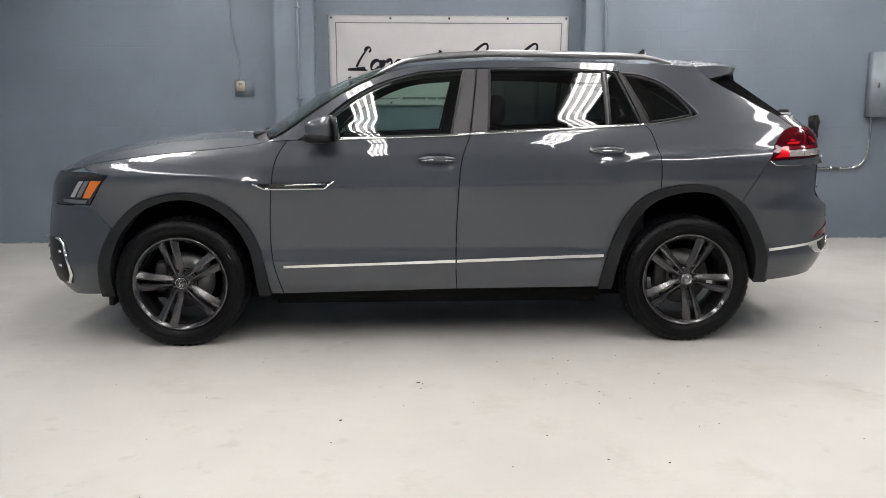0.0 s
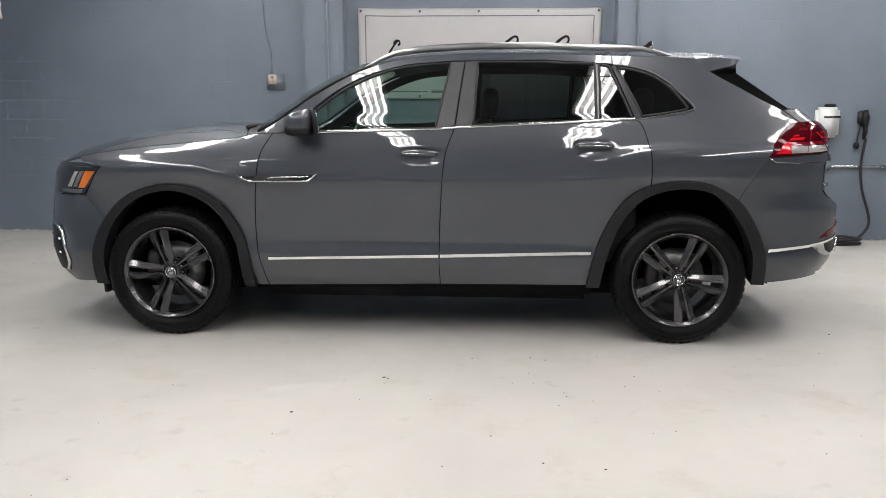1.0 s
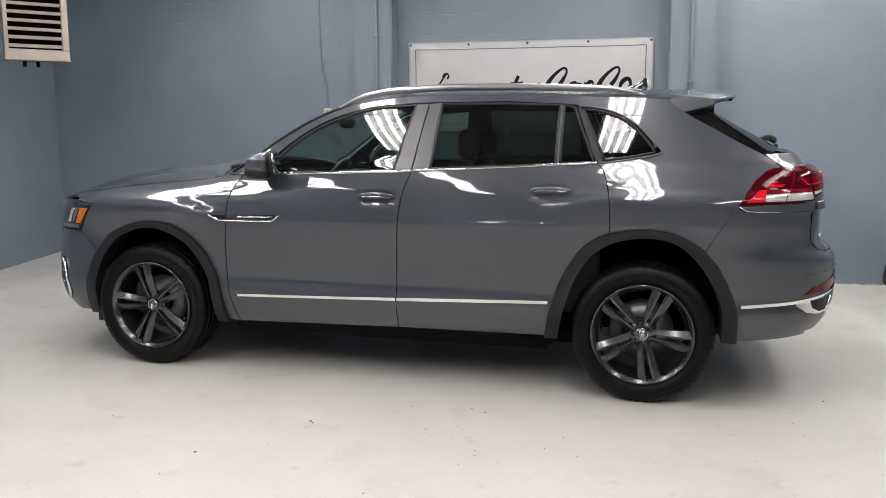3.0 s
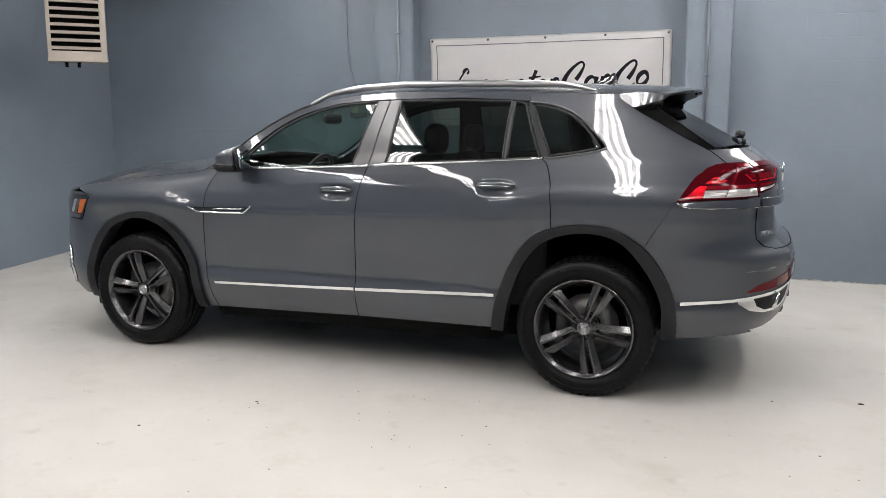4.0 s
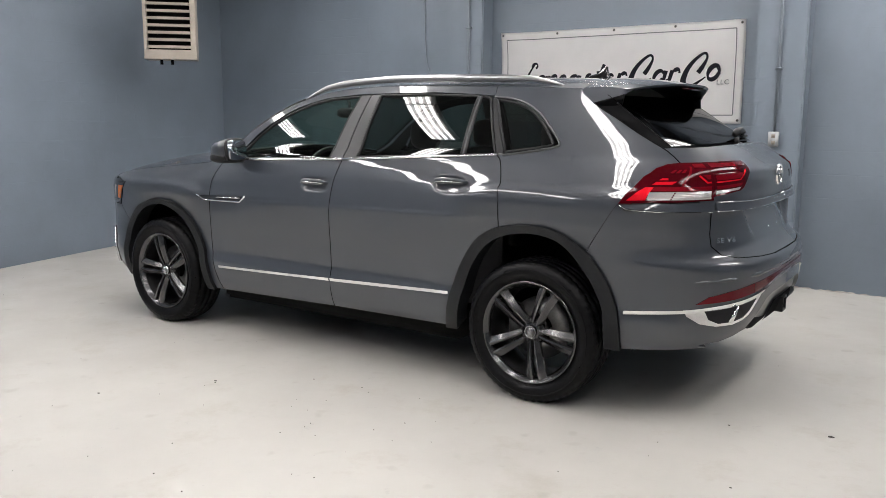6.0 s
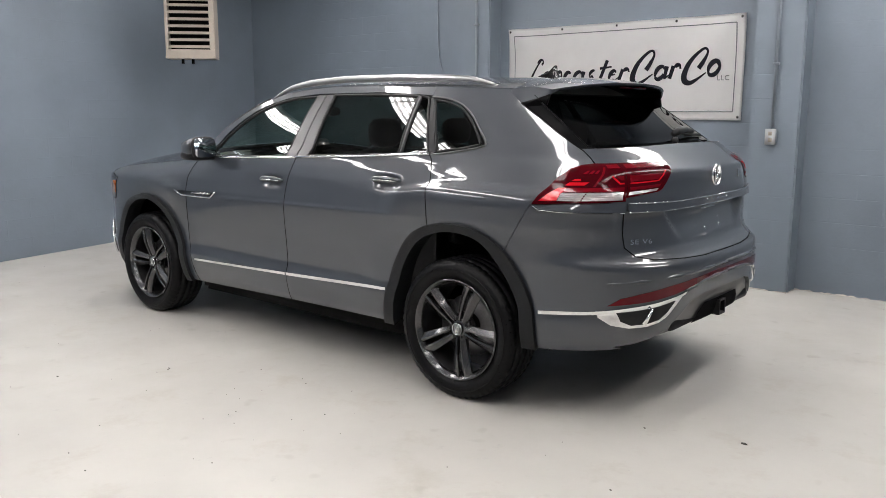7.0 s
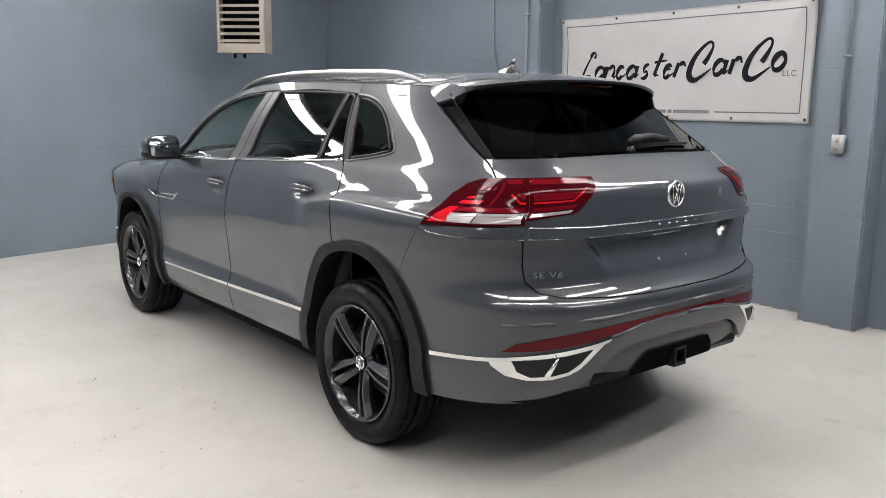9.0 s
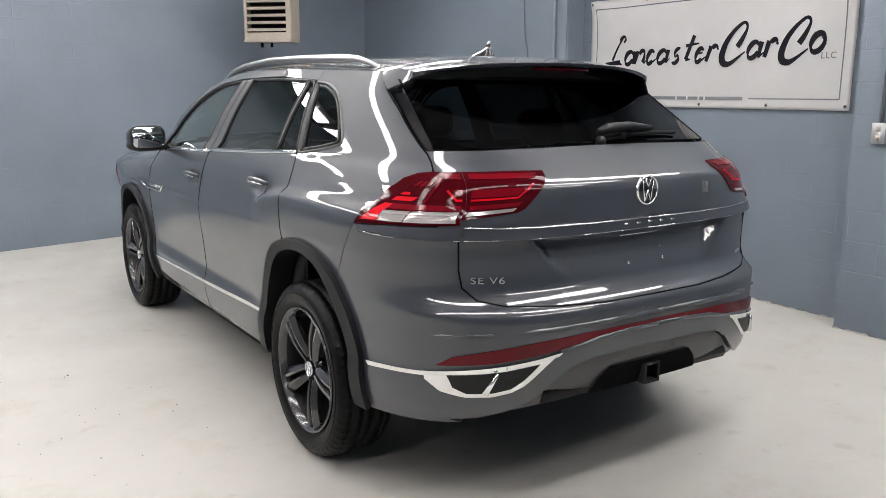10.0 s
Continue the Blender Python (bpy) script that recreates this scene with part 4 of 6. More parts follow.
TIP_LOW = Vector((1.834, -0.650, 1.603))
skirt = [side_point(*h) for h in HATCH[:5]]
skirt += [skirt[-1].lerp(TIP_LOW, k / 4) for k in range(1, 5)]
bm = bmesh.new()
tops, lows = [], []
for i in range(33):
    v = -1 + i / 16
    sign = 1 if v > 0 else -1
    root = top_point(1.600, min(0.985, abs(v) * 0.985))
    y0, y1 = abs(root.y), 0.648 * abs(v)
    tip = Vector((1.992 - 0.152 * abs(v) ** 2.4, y1, 1.670 - 0.043 * abs(v) ** 2.6))
    a, b = [], []
    for k in range(9):
        s = k / 8
        p = Vector((root.x + (tip.x - root.x) * s, y0 + (y1 - y0) * s, root.z + 0.001 + (tip.z - root.z - 0.001) * s + 0.010 * math.sin(math.pi * s)))
        a.append(bm.verts.new((p.x, p.y * sign, p.z)))
        q = Vector((p.x - 0.010, p.y, p.z - 0.012 - 0.05 * (1 - s) * s))
        if i in (0, 32):
            q = Vector((skirt[k].x, -skirt[k].y, skirt[k].z))
        b.append(bm.verts.new((q.x, q.y * sign, q.z)))
    tops.append(a)
    lows.append(b)
for a, b in zip(tops, tops[1:]):
    for k in range(8):
        bm.faces.new((a[k], a[k + 1], b[k + 1], b[k]))
for i in range(32):
    f = bm.faces.new((tops[i][8], lows[i][8], lows[i + 1][8], tops[i + 1][8]))
    for e in f.edges:
        e.smooth = False
for i in (0, 32):
    for k in range(8):
        f = bm.faces.new((tops[i][k], tops[i][k + 1], lows[i][k + 1], lows[i][k]))
        for e in f.edges:
            e.smooth = e.verts[0] in lows[i] and e.verts[1] in lows[i] or not (e.verts[0] in tops[i] and e.verts[1] in tops[i])
under = [[v.co.copy() for v in b] for b in lows]
bmesh.ops.recalc_face_normals(bm, faces=bm.faces[:])
spoiler = part("roof_spoiler", bm, PAINT, car)
bm = bmesh.new()
grid = [[bm.verts.new(c + Vector((-0.004, 0, -0.003))) for c in row] for row in under]
for a, b in zip(grid, grid[1:]):
    for k in range(8):
        bm.faces.new((a[k], b[k], b[k + 1], a[k + 1]))
part("spoiler_underside", bm, CHEEK, spoiler)
# black blades that close the gap between spoiler and glass
low = [side_point(1.672, 1.560), side_point(1.70, 1.544), glass_edge(1.545)]
high = [skirt[4], skirt[6], TIP_LOW + Vector((-0.006, 0, 0.006))]
bm = bmesh.new()
rows = []
for pts in (high, low):
    rows.append([bm.verts.new(p + Vector((0, d, 0))) for d in (0.002, 0.022) for p in pts])
loop = [rows[0][0], rows[0][1], rows[0][2], rows[1][2], rows[1][1]]
back_loop = [rows[0][3], rows[0][4], rows[0][5], rows[1][5], rows[1][4]]
bm.faces.new(loop)
bm.faces.new(back_loop[::-1])
for k in range(5):
    bm.faces.new((loop[k], back_loop[k], back_loop[(k + 1) % 5], loop[(k + 1) % 5]))
bmesh.ops.delete(bm, geom=[v for v in bm.verts if not v.link_faces], context="VERTS")
bmesh.ops.recalc_face_normals(bm, faces=bm.faces[:])
both("spoiler_blade", bm, CHEEK, spoiler, "", spoiler)
part("brake_lamp", box_bm((1.955, -0.15, 1.640), (1.966, 0.15, 1.652), 0.002), DARK_RED, spoiler, "dark red high brake lamp")


def glass_point(y, z, off):
    return rear_glass(y, z) + Vector((0.55, 0, 0.83)) * off


wiper = part("rear_wiper", tube_bm([glass_point(-0.03, 1.372, 0.03), glass_point(0.02, 1.376, 0.042), glass_point(0.15, 1.382, 0.042), glass_point(0.30, 1.382, 0.03)],
                                   [0.016, 0.022, 0.020, 0.012], 10), BLACK, car)
part("wiper_blade", tube_bm([glass_point(0.16, 1.376, 0.014), glass_point(0.30, 1.378, 0.012), glass_point(0.48, 1.372, 0.012)], 0.008, 6), BLACK, wiper)
part("wiper_pivot", lathe_bm([(0.0, 0.0), (0.020, 0.0), (0.020, 0.02), (0.0, 0.025)], 20, "x"), BLACK, wiper).location = glass_point(-0.03, 1.362, 0.0)
rz = top_point(1.42, 0.0).z
bm = bmesh.new()
prof = [(1.33, 0.0, 0.020), (1.355, 0.022, 0.020), (1.40, 0.032, 0.016), (1.435, 0.064, 0.007), (1.448, 0.072, 0.004), (1.462, 0.070, 0.004), (1.470, 0.030, 0.012), (1.478, 0.0, 0.016)]
rows = []
for x, h, w in prof:
    rows.append([bm.verts.new((x, -w * 1.3, rz - 0.008)), bm.verts.new((x, -w, rz + h * 0.5)), bm.verts.new((x, 0, rz + h)), bm.verts.new((x, w, rz + h * 0.5)), bm.verts.new((x, w * 1.3, rz - 0.008))])
for a, b in zip(rows, rows[1:]):
    for k in range(4):
        bm.faces.new((a[k], b[k], b[k + 1], a[k + 1]))
bmesh.ops.recalc_face_normals(bm, faces=bm.faces[:])
part("aerial_fin", bm, GLOSS_BLACK, car)

# writing and marks on the tailgate
def plate(name, y, z, w, h, mat, off=0.004, lean=0.0, deep=0.003):
    u, zz = R(abs(y), z)
    c, n = surface(u, zz), outward(u, zz)
    if y > 0:
        c.y, n.y = -c.y, -n.y
    across = Vector((0, 0, 1)).cross(n).normalized()
    up = n.cross(across)
    bm = box_bm((-w / 2, -h / 2, 0), (w / 2, h / 2, deep), min(w, h) * 0.12, 1)
    for v in bm.verts:
        v.co = c + n * (off + v.co.z) + across * (v.co.x + lean * v.co.y) + up * v.co.y
    return part(name, bm, mat, tailgate)


for y in (-0.125, -0.06, 0.0, 0.06, 0.125):
    plate("model_letter", y + 0.015, 1.069, 0.020, 0.014, CHROME, 0.013)
plate("drive_badge", 0.655, 0.875, 0.07, 0.012, CHROME, 0.002)
plate("decal", 0.345, 1.180, 0.040, 0.044, LAMP_GREY, 0.001, deep=0.001)
for y, z in ((-0.055, 0.912), (0.132, 0.914), (-0.098, 1.040), (0.090, 1.036)):
    plate("plate_screw", y, z, 0.013, 0.013, CHROME if z < 1 else BLACK, -0.018, deep=0.008)
plate("plate_line", 0.0, 1.018, 0.20, 0.003, CHROME, -0.020)
plate("plate_stud", 0.117, 0.960, 0.007, 0.007, CHROME, -0.018)


def emblem(centre, n, size, parent):
    """A bright ring on a dark disc with plain slanted bars."""
    across = Vector((0, 0, 1)).cross(n).normalized()
    turn = Matrix((across, n.cross(across), n)).transposed().to_4x4()
    turn.translation = centre
    e = part("emblem", lathe_bm([(0.0, 0.002), (size * 0.98, 0.0), (size * 0.98, 0.006), (0.0, 0.006)], 32, "z"), GLOSS_BLACK, parent)
    bars = [((-0.52, 0.66), (-0.28, -0.78)), ((-0.28, -0.78), (0.0, 0.05)), ((0.0, 0.05), (0.28, -0.78)), ((0.28, -0.78), (0.52, 0.66)),
            ((-0.30, 0.80), (0.0, 0.22)), ((0.0, 0.22), (0.30, 0.80))]
    r = part("emblem_ring", lathe_bm([(size * 0.90, 0.004), (size * 0.91, 0.010), (size, 0.009), (size * 1.02, 0.0)], 40, "z"), CHROME, e)
    bs = [part("emblem_bar", tube_bm([(a[0] * size, a[1] * size, 0.007), (b[0] * size, b[1] * size, 0.007)], size * 0.040, 6, 1.0), CHROME, e) for a, b in bars]
    for o in (e, r, *bs):
        o.data.transform(turn)


emblem(surface(U_MID_REAR, 1.19) + Vector((0.002, 0, 0)), Vector((1, 0, 0)), 0.056, tailgate)
lettering = bpy.data.curves.new("trim_lettering", "FONT")
lettering.body, lettering.size, lettering.extrude, lettering.space_character = "SE V6", 0.033, 0.0015, 1.12
lettering.materials.append(CHROME)
tl = new("trim_lettering", lettering)
u0 = R(0.722, 0.895)
n0 = outward(*u0)
ax = Vector((0, 0, 1)).cross(n0).normalized()
m = Matrix((ax, n0.cross(ax), n0)).transposed().to_4x4()
m.translation = surface(*u0) + n0 * 0.004
tl.matrix_world = m @ Matrix.Diagonal((1.45, 1, 1, 1))
tl.parent = tailgate

# front: bumper, grille, headlamps
NOSE = (U_MID_FRONT, 0.0)
fb = [*side([(-1.960, 0.303), (-1.952, 0.495), (-1.918, 0.60), (-1.872, 0.702), (-1.985, 0.826), (-2.06, 0.828)]), R(0.700, 0.832, False), R(0.590, 0.80, False),
      R(0.30, 0.62, False), (U_MID_FRONT, 0.60), (U_MID_FRONT, 0.27), R(0.540, 0.275, False), S(-2.15, 0.285)]
part("front_bumper", panel_bm(fb, 0.001, 0.0, 0.02, 0.045, 0.03, True), PAINT, car)
gr = [(U_MID_FRONT, 0.604), R(0.30, 0.624, False), R(0.590, 0.804, False), R(0.640, 0.86, False), R(0.590, 0.94, False), (U_MID_FRONT, 0.955)]
grille = part("grille", panel_bm(gr, 0.003, -0.012, 0.01, 0.045, 0.03, True), GLOSS_BLACK, car)
for z in (0.72, 0.80, 0.88):
    yy = 0.40 + (z - 0.72) * 0.9
    both("grille_bar", strip_bm([R(yy, z, False), R(yy * 0.66, z, False), R(yy * 0.33, z, False), (U_MID_FRONT, z)], 0.008, 0.0), CHROME, grille, "", grille)
hl = [S(-1.866, 0.996), S(-1.954, 0.880), S(-1.988, 0.832), S(-2.08, 0.832), R(0.700, 0.838, False), R(0.640, 0.87, False), R(0.600, 0.935, False), R(0.600, 0.985, False), R(0.680, 1.000, False), R(0.740, 1.012, False)]
hl_l, hl_r = both("headlamp", panel_bm(hl, 0.002, 0.003, 0.02, 0.04, 0.025), GLOSS_BLACK, car, "black-housed headlamp with amber side lens")
for name, pts, mat in (("side_marker", [S(-1.897, 0.972), S(-1.957, 0.974), S(-2.022, 0.874), S(-1.978, 0.874)], AMBER),
                       ("light_guide", [S(-2.005, 0.970), S(-2.030, 0.970), S(-2.100, 0.878), S(-2.072, 0.878)], CLEAR),
                       ("light_guide", [S(-1.995, 0.864), S(-2.05, 0.864), S(-2.15, 0.868), S(-2.15, 0.850), S(-2.08, 0.842), S(-2.005, 0.843)], LAMP_GREY),
                       ("lamp_lens", [S(-1.966, 0.972), S(-1.994, 0.972), S(-2.060, 0.878), S(-2.034, 0.878)], LAMP_GREY)):
    both(name, panel_bm(pts, 0.0, 0.006, 0.004, 0.04, 0.03), mat, hl_l, "", hl_r)
both("lamp_brow", panel_bm([S(-1.850, 1.004), S(-1.866, 0.998), R(0.740, 1.004, False), R(0.600, 0.990, False), R(0.600, 1.005, False), R(0.740, 1.022, False), S(-1.96, 1.022)], 0.0, 0.005, 0.012, 0.04, 0.03), GLOSS_BLACK)
vent = [S(-2.190, 0.640), S(-2.165, 0.600), S(-2.125, 0.420), S(-2.145, 0.365), R(0.66, 0.36, False), R(0.59, 0.40, False), R(0.59, 0.63, False)]
intake_l, intake_r = both("bumper_intake", panel_bm(vent, 0.0, 0.004, 0.01, 0.04, 0.03), BLACK)
both("intake_moulding", strip_bm([R(0.70, 0.628, False), S(-2.200, 0.628), S(-2.176, 0.600), S(-2.157, 0.52), S(-2.137, 0.42), S(-2.155, 0.375), R(0.66, 0.37, False)], 0.010, 0.008), CHROME, intake_l, "", intake_r)
for z in (0.56, 0.48):
    both("intake_bar", strip_bm([R(0.62, z, False), R(0.70, z, False), S(-2.20, z - 0.01)], 0.009, 0.006), SATIN, intake_l, "", intake_r)
both("air_deflector", box_bm((-1.93, -0.92, 0.235), (-1.90, -0.80, 0.31), 0.004), BLACK)

# fender and door ornament
ORN = [(-1.052, 0.956), (-0.985, 0.924), (-0.80, 0.924), (-0.645, 0.927), (-0.592, 0.968)]
both("fender_ornament", strip_bm(line_through(ORN, 0.03), 0.0055, 0.006), CHROME, car, "chrome outlined fender ornament")
both("ornament_panel", panel_bm([(-1.03, 0.954), (-0.985, 0.931), (-0.65, 0.934), (-0.605, 0.964), (-0.80, 0.958)], 0.0, 0.004, 0.004), GLOSS_BLACK)
both("ornament_line", strip_bm([(-0.87, 0.943), (-0.86, 0.948), (-0.66, 0.951)], 0.0035, 0.007), CHROME)
for k in range(8):
    both("ornament_mark", strip_bm([(-0.80 + 0.021 * k, 0.9535), (-0.788 + 0.021 * k, 0.9538)], 0.0032, 0.007), SATIN)

# door handles
for x0, z0, owner, owner_r in ((0.0, 1.082, front_door, front_door_r), (0.985, 1.132, rear_door, rear_door_r)):
    pts = on_body([(x0 - 0.108 + 0.216 * k / 12, z0 + 0.006 + 0.006 * math.sin(math.pi * k / 12)) for k in range(13)], 0.0)
    pts = [p + Vector((0, -0.006 - 0.030 * math.sin(math.pi * min(1, max(0, k / 12))) ** 0.5, 0)) for k, p in enumerate(pts)]
    h1, h2 = both("door_handle", tube_bm(pts, [0.006, 0.013, 0.0165, 0.018, 0.0185, 0.0185, 0.0185, 0.0185, 0.0185, 0.018, 0.0165, 0.013, 0.006], 10, 0.55), PAINT, owner, "", owner_r)
    both("handle_strip", tube_bm([p + Vector((0, -0.0095, -0.004)) for p in pts[1:-1]], 0.0022, 6), SATIN, h1, "", h2)

# door mirrors
def rounded_block(centre, size, power=3.0, n=24, shape=None):
    bm = bmesh.new()
    bmesh.ops.create_uvsphere(bm, u_segments=n, v_segments=n // 2, radius=1)
    for v in bm.verts:
        q = v.co
        k = (abs(q.x) ** power + abs(q.y) ** power + abs(q.z) ** power) ** (-1 / power)
        p = Vector((q.x * k * size[0] / 2, q.y * k * size[1] / 2, q.z * k * size[2] / 2))
        if shape:
            p = shape(p)
        v.co = p + Vector(centre)
    return bm


def mirror_form(p):
    """Fuller towards the rear, tapered in front and at the outer end."""
    t = (p.x + 0.075) / 0.15
    f = 0.35 + 0.65 * min(1, max(0, t)) ** 0.7 if p.z > 0 else 0.75 + 0.25 * t
    return mirror_cut(Vector((p.x, p.y * (0.9 + 0.1 * t), p.z * f)))


def mirror_cut(p):
    """Ends the housing at the slanted plane of the glass."""
    return Vector((min(p.x, 0.060 - 0.28 * p.y - 0.14 * p.z), p.y, p.z))


def turned_in(p):
    return Vector((p.x - 0.28 * p.y - 0.14 * p.z, p.y, p.z))


MC = (-0.655, -1.075, 1.272)
cap_l, cap_r = both("mirror_cap", rounded_block(MC, (0.165, 0.235, 0.155), 3.2, 28, mirror_form), PAINT)
both("mirror_base", rounded_block((MC[0] - 0.004, MC[1] + 0.004, MC[2] - 0.052), (0.172, 0.228, 0.072), 3.2, 24, mirror_cut), BLACK, cap_l, "", cap_r)
both("mirror_bezel", rounded_block((MC[0] + 0.066, MC[1], MC[2] - 0.004), (0.028, 0.228, 0.150), 4.0, 24, turned_in), BLACK, cap_l, "", cap_r)
bm = bmesh.new()
ring = []
for k in range(48):
    a = 2 * math.pi * k / 48
    q = (abs(math.cos(a)) ** 5 + abs(math.sin(a)) ** 5) ** -0.2
    ring.append(turned_in(Vector((0, 0.100 * q * math.cos(a), 0.062 * q * math.sin(a)))) + Vector((MC[0] + 0.084, MC[1], MC[2] - 0.002)))
front_ring = [bm.verts.new(p) for p in ring]
back_ring = [bm.verts.new(p - Vector((0.004, 0, 0))) for p in ring]
bm.faces.new(front_ring)
for k in range(48):
    f = bm.faces.new((front_ring[k], back_ring[k], back_ring[(k + 1) % 48], front_ring[(k + 1) % 48]))
for e in bm.edges:
    e.smooth = False
bmesh.ops.recalc_face_normals(bm, faces=bm.faces[:])
both("mirror_glass", bm, material("mirror_silver", (0.52, 0.56, 0.61), 0.02, metal=1.0), cap_l, "", cap_r)
both("mirror_arm", tube_bm([(-0.70, -0.90, 1.205), (-0.68, -0.97, 1.210), (-0.665, -1.02, 1.222)], [0.034, 0.026, 0.022], 10, 1.0), GLOSS_BLACK, cap_l, "", cap_r)

# underbody, wheel housings, engine bay floor
part("underbody", box_bm((-2.0, -0.70, 0.225), (1.25, 0.70, 0.40), 0.03), UNDER, car)
part("rear_floor", box_bm((1.24, -0.70, 0.33), (2.15, 0.70, 0.45), 0.03), UNDER, car)
part("underbody_middle", box_bm((-0.98, -0.88, 0.225), (1.0, 0.88, 0.42), 0.03), UNDER, car)
for cx in (-1.47, 1.47):
    for s in (-1, 1):
        bm = bmesh.new()
        rows = []
        for k in range(25):
            a = math.pi * (-0.02 + 1.04 * k / 24)
            rr = 0.545
            rows.append([bm.verts.new((cx + rr * math.cos(a), s * y, 0.375 + rr * math.sin(a))) for y in (0.89, 0.54)])
        for a, b in zip(rows, rows[1:]):
            bm.faces.new((a[0], b[0], b[1], a[1]))
        centre = bm.verts.new((cx, s * 0.54, 0.375))
        for a, b in zip(rows, rows[1:]):
            bm.faces.new((a[1], b[1], centre))
        part("wheel_housing", bm, LINER, car)
        part("suspension_arm", tube_bm([(cx + 0.05, s * 0.80, 0.33), (cx + 0.12, s * 0.40, 0.30)], 0.03), UNDER, car)
    part("axle", tube_bm([(cx, -0.80, 0.375), (cx, 0.80, 0.375)], 0.035), UNDER, car)
part("engine_bay_floor", box_bm((-2.20, -0.50, 0.33), (-0.95, 0.50, 0.95), 0.03), UNDER, car)
part("silencer", rounded_block((2.05, 0.0, 0.43), (0.28, 0.9, 0.13), 3.0), UNDER, car)


# ---------------------------------------------------------------- wheels
def wheel(turn):
    """Built about the origin with its face towards -y."""
    hub = new("wheel")
    hub["label"] = "dark five-twin-spoke alloy wheel with black tyre"
    hub.parent = car
    small = 0.270
    prof = [(small, 0.105), (small + 0.016, 0.118), (0.315, 0.132), (0.345, 0.128), (0.366, 0.116), (0.376, 0.100), (0.379, 0.082), (0.372, 0.080), (0.372, 0.072),
            (0.3805, 0.070), (0.381, 0.030), (0.372, 0.028), (0.372, 0.018), (0.381, 0.016), (0.381, -0.016), (0.372, -0.018), (0.372, -0.028), (0.381, -0.030),
            (0.3805, -0.070), (0.372, -0.072), (0.372, -0.080), (0.379, -0.082), (0.376, -0.100), (0.366, -0.116), (0.345, -0.128), (0.315, -0.132),
            (small + 0.016, -0.118), (small, -0.105)]
    n = 168
    bm = bmesh.new()
    rings = []
    for j, (r, y) in enumerate(prof):
        ring = []
        for i in range(n):
            a = 2 * math.pi * (i + (0.8 if abs(y) > 0.075 else 0.0) * abs(y) * 8) / n
            cut = 0.0
            if i % 3 == 0 and r > 0.362 and abs(y) > 0.06:
                cut = 0.005
            elif i % 3 == 1 and r > 0.379 and abs(y) <= 0.03:
                cut = 0.002
            ring.append(bm.verts.new(((r - cut) * math.cos(a), y, (r - cut) * math.sin(a))))
        rings.append(ring)
    for p, q in zip(rings, rings[1:]):
        for i in range(n):
            bm.faces.new((p[i], p[(i + 1) % n], q[(i + 1) % n], q[i]))
    bmesh.ops.recalc_face_normals(bm, faces=bm.faces[:])
    # the tyre flattens where it bears on the floor
    for v in bm.verts:
        w = v.co
        if w.z < -0.374:
            w.z = -0.375
            w.y *= 1.03
    tyre = part("tyre", bm, RUBBER, hub)
    part("sidewall_ridge", lathe_bm([(0.329, -0.1305), (0.330, -0.1335), (0.333, -0.1335), (0.334, -0.1300)], 96), RUBBER, tyre)
    rim = part("rim", lathe_bm([(0.270, -0.100), (0.275, -0.116), (0.272, -0.123), (0.266, -0.1235), (0.262, -0.118), (0.254, -0.110), (0.246, -0.098), (0.240, -0.075)], 96), RIM, hub)
    part("rim_barrel", lathe_bm([(0.240, -0.096), (0.232, -0.07), (0.225, 0.02), (0.240, 0.10), (0.262, 0.105)], 64), RIM_DARK, hub)
    for k in range(5):
        base = radians(turn + 72 * k)
        for s in (-1, 1):
            bm = bmesh.new()
            rows = []
            for i in range(13):
                t = i / 12
                r = 0.046 + (0.257 - 0.046) * t
                mid = s * (0.0200 + 0.0175 * t)
                wid = 0.0138 + 0.0112 * t
                y = -0.086 - 0.022 * t - 0.010 * math.sin(math.pi * t)
                deep = 0.040 - 0.012 * t
                # a ridge near the pair's gap, with a long facet that falls away outwards
                pts = [(mid - s * wid, y + 0.009), (mid - s * wid * 0.82, y - 0.003), (mid - s * wid * 0.30, y - 0.005), (mid + s * wid, y + 0.013), (mid + s * wid * 0.85, y + deep), (mid - s * wid * 0.85, y + deep)]
                row = []
                for tang, yy in pts:
                    row.append(bm.verts.new((r * math.cos(base) - tang * math.sin(base), yy, r * math.sin(base) + tang * math.cos(base))))
                rows.append(row)
            for a, b in zip(rows, rows[1:]):
                for j in range(6):
                    bm.faces.new((a[j], a[(j + 1) % 6], b[(j + 1) % 6], b[j]))
            bm.faces.new(rows[0])
            bm.faces.new(rows[-1])
            bmesh.ops.recalc_face_normals(bm, faces=bm.faces[:])
            for e in bm.edges:
                if len(e.link_faces) == 2 and e.calc_face_angle() > 0.35:
                    e.smooth = False
            part("spoke", bm, RIM, rim)
        a2 = base + radians(36)
        part("wheel_bolt", lathe_bm([(0.0, -0.086), (0.010, -0.086), (0.011, -0.070), (0.011, -0.05)], 10), RIM_DARK, rim).location = (0.055 * math.cos(a2), 0, 0.055 * math.sin(a2))
    part("hub_plate", lathe_bm([(0.0, -0.082), (0.062, -0.080), (0.075, -0.066), (0.080, -0.045), (0.0, -0.04)], 40), RIM, rim)
    e = part("centre_cap", lathe_bm([(0.0, -0.096), (0.031, -0.095), (0.034, -0.090), (0.034, -0.075)], 32), GLOSS_BLACK, rim)
    part("cap_ring", lathe_bm([(0.0295, -0.095), (0.030, -0.0985), (0.032, -0.098), (0.033, -0.092)], 32), CHROME, rim)
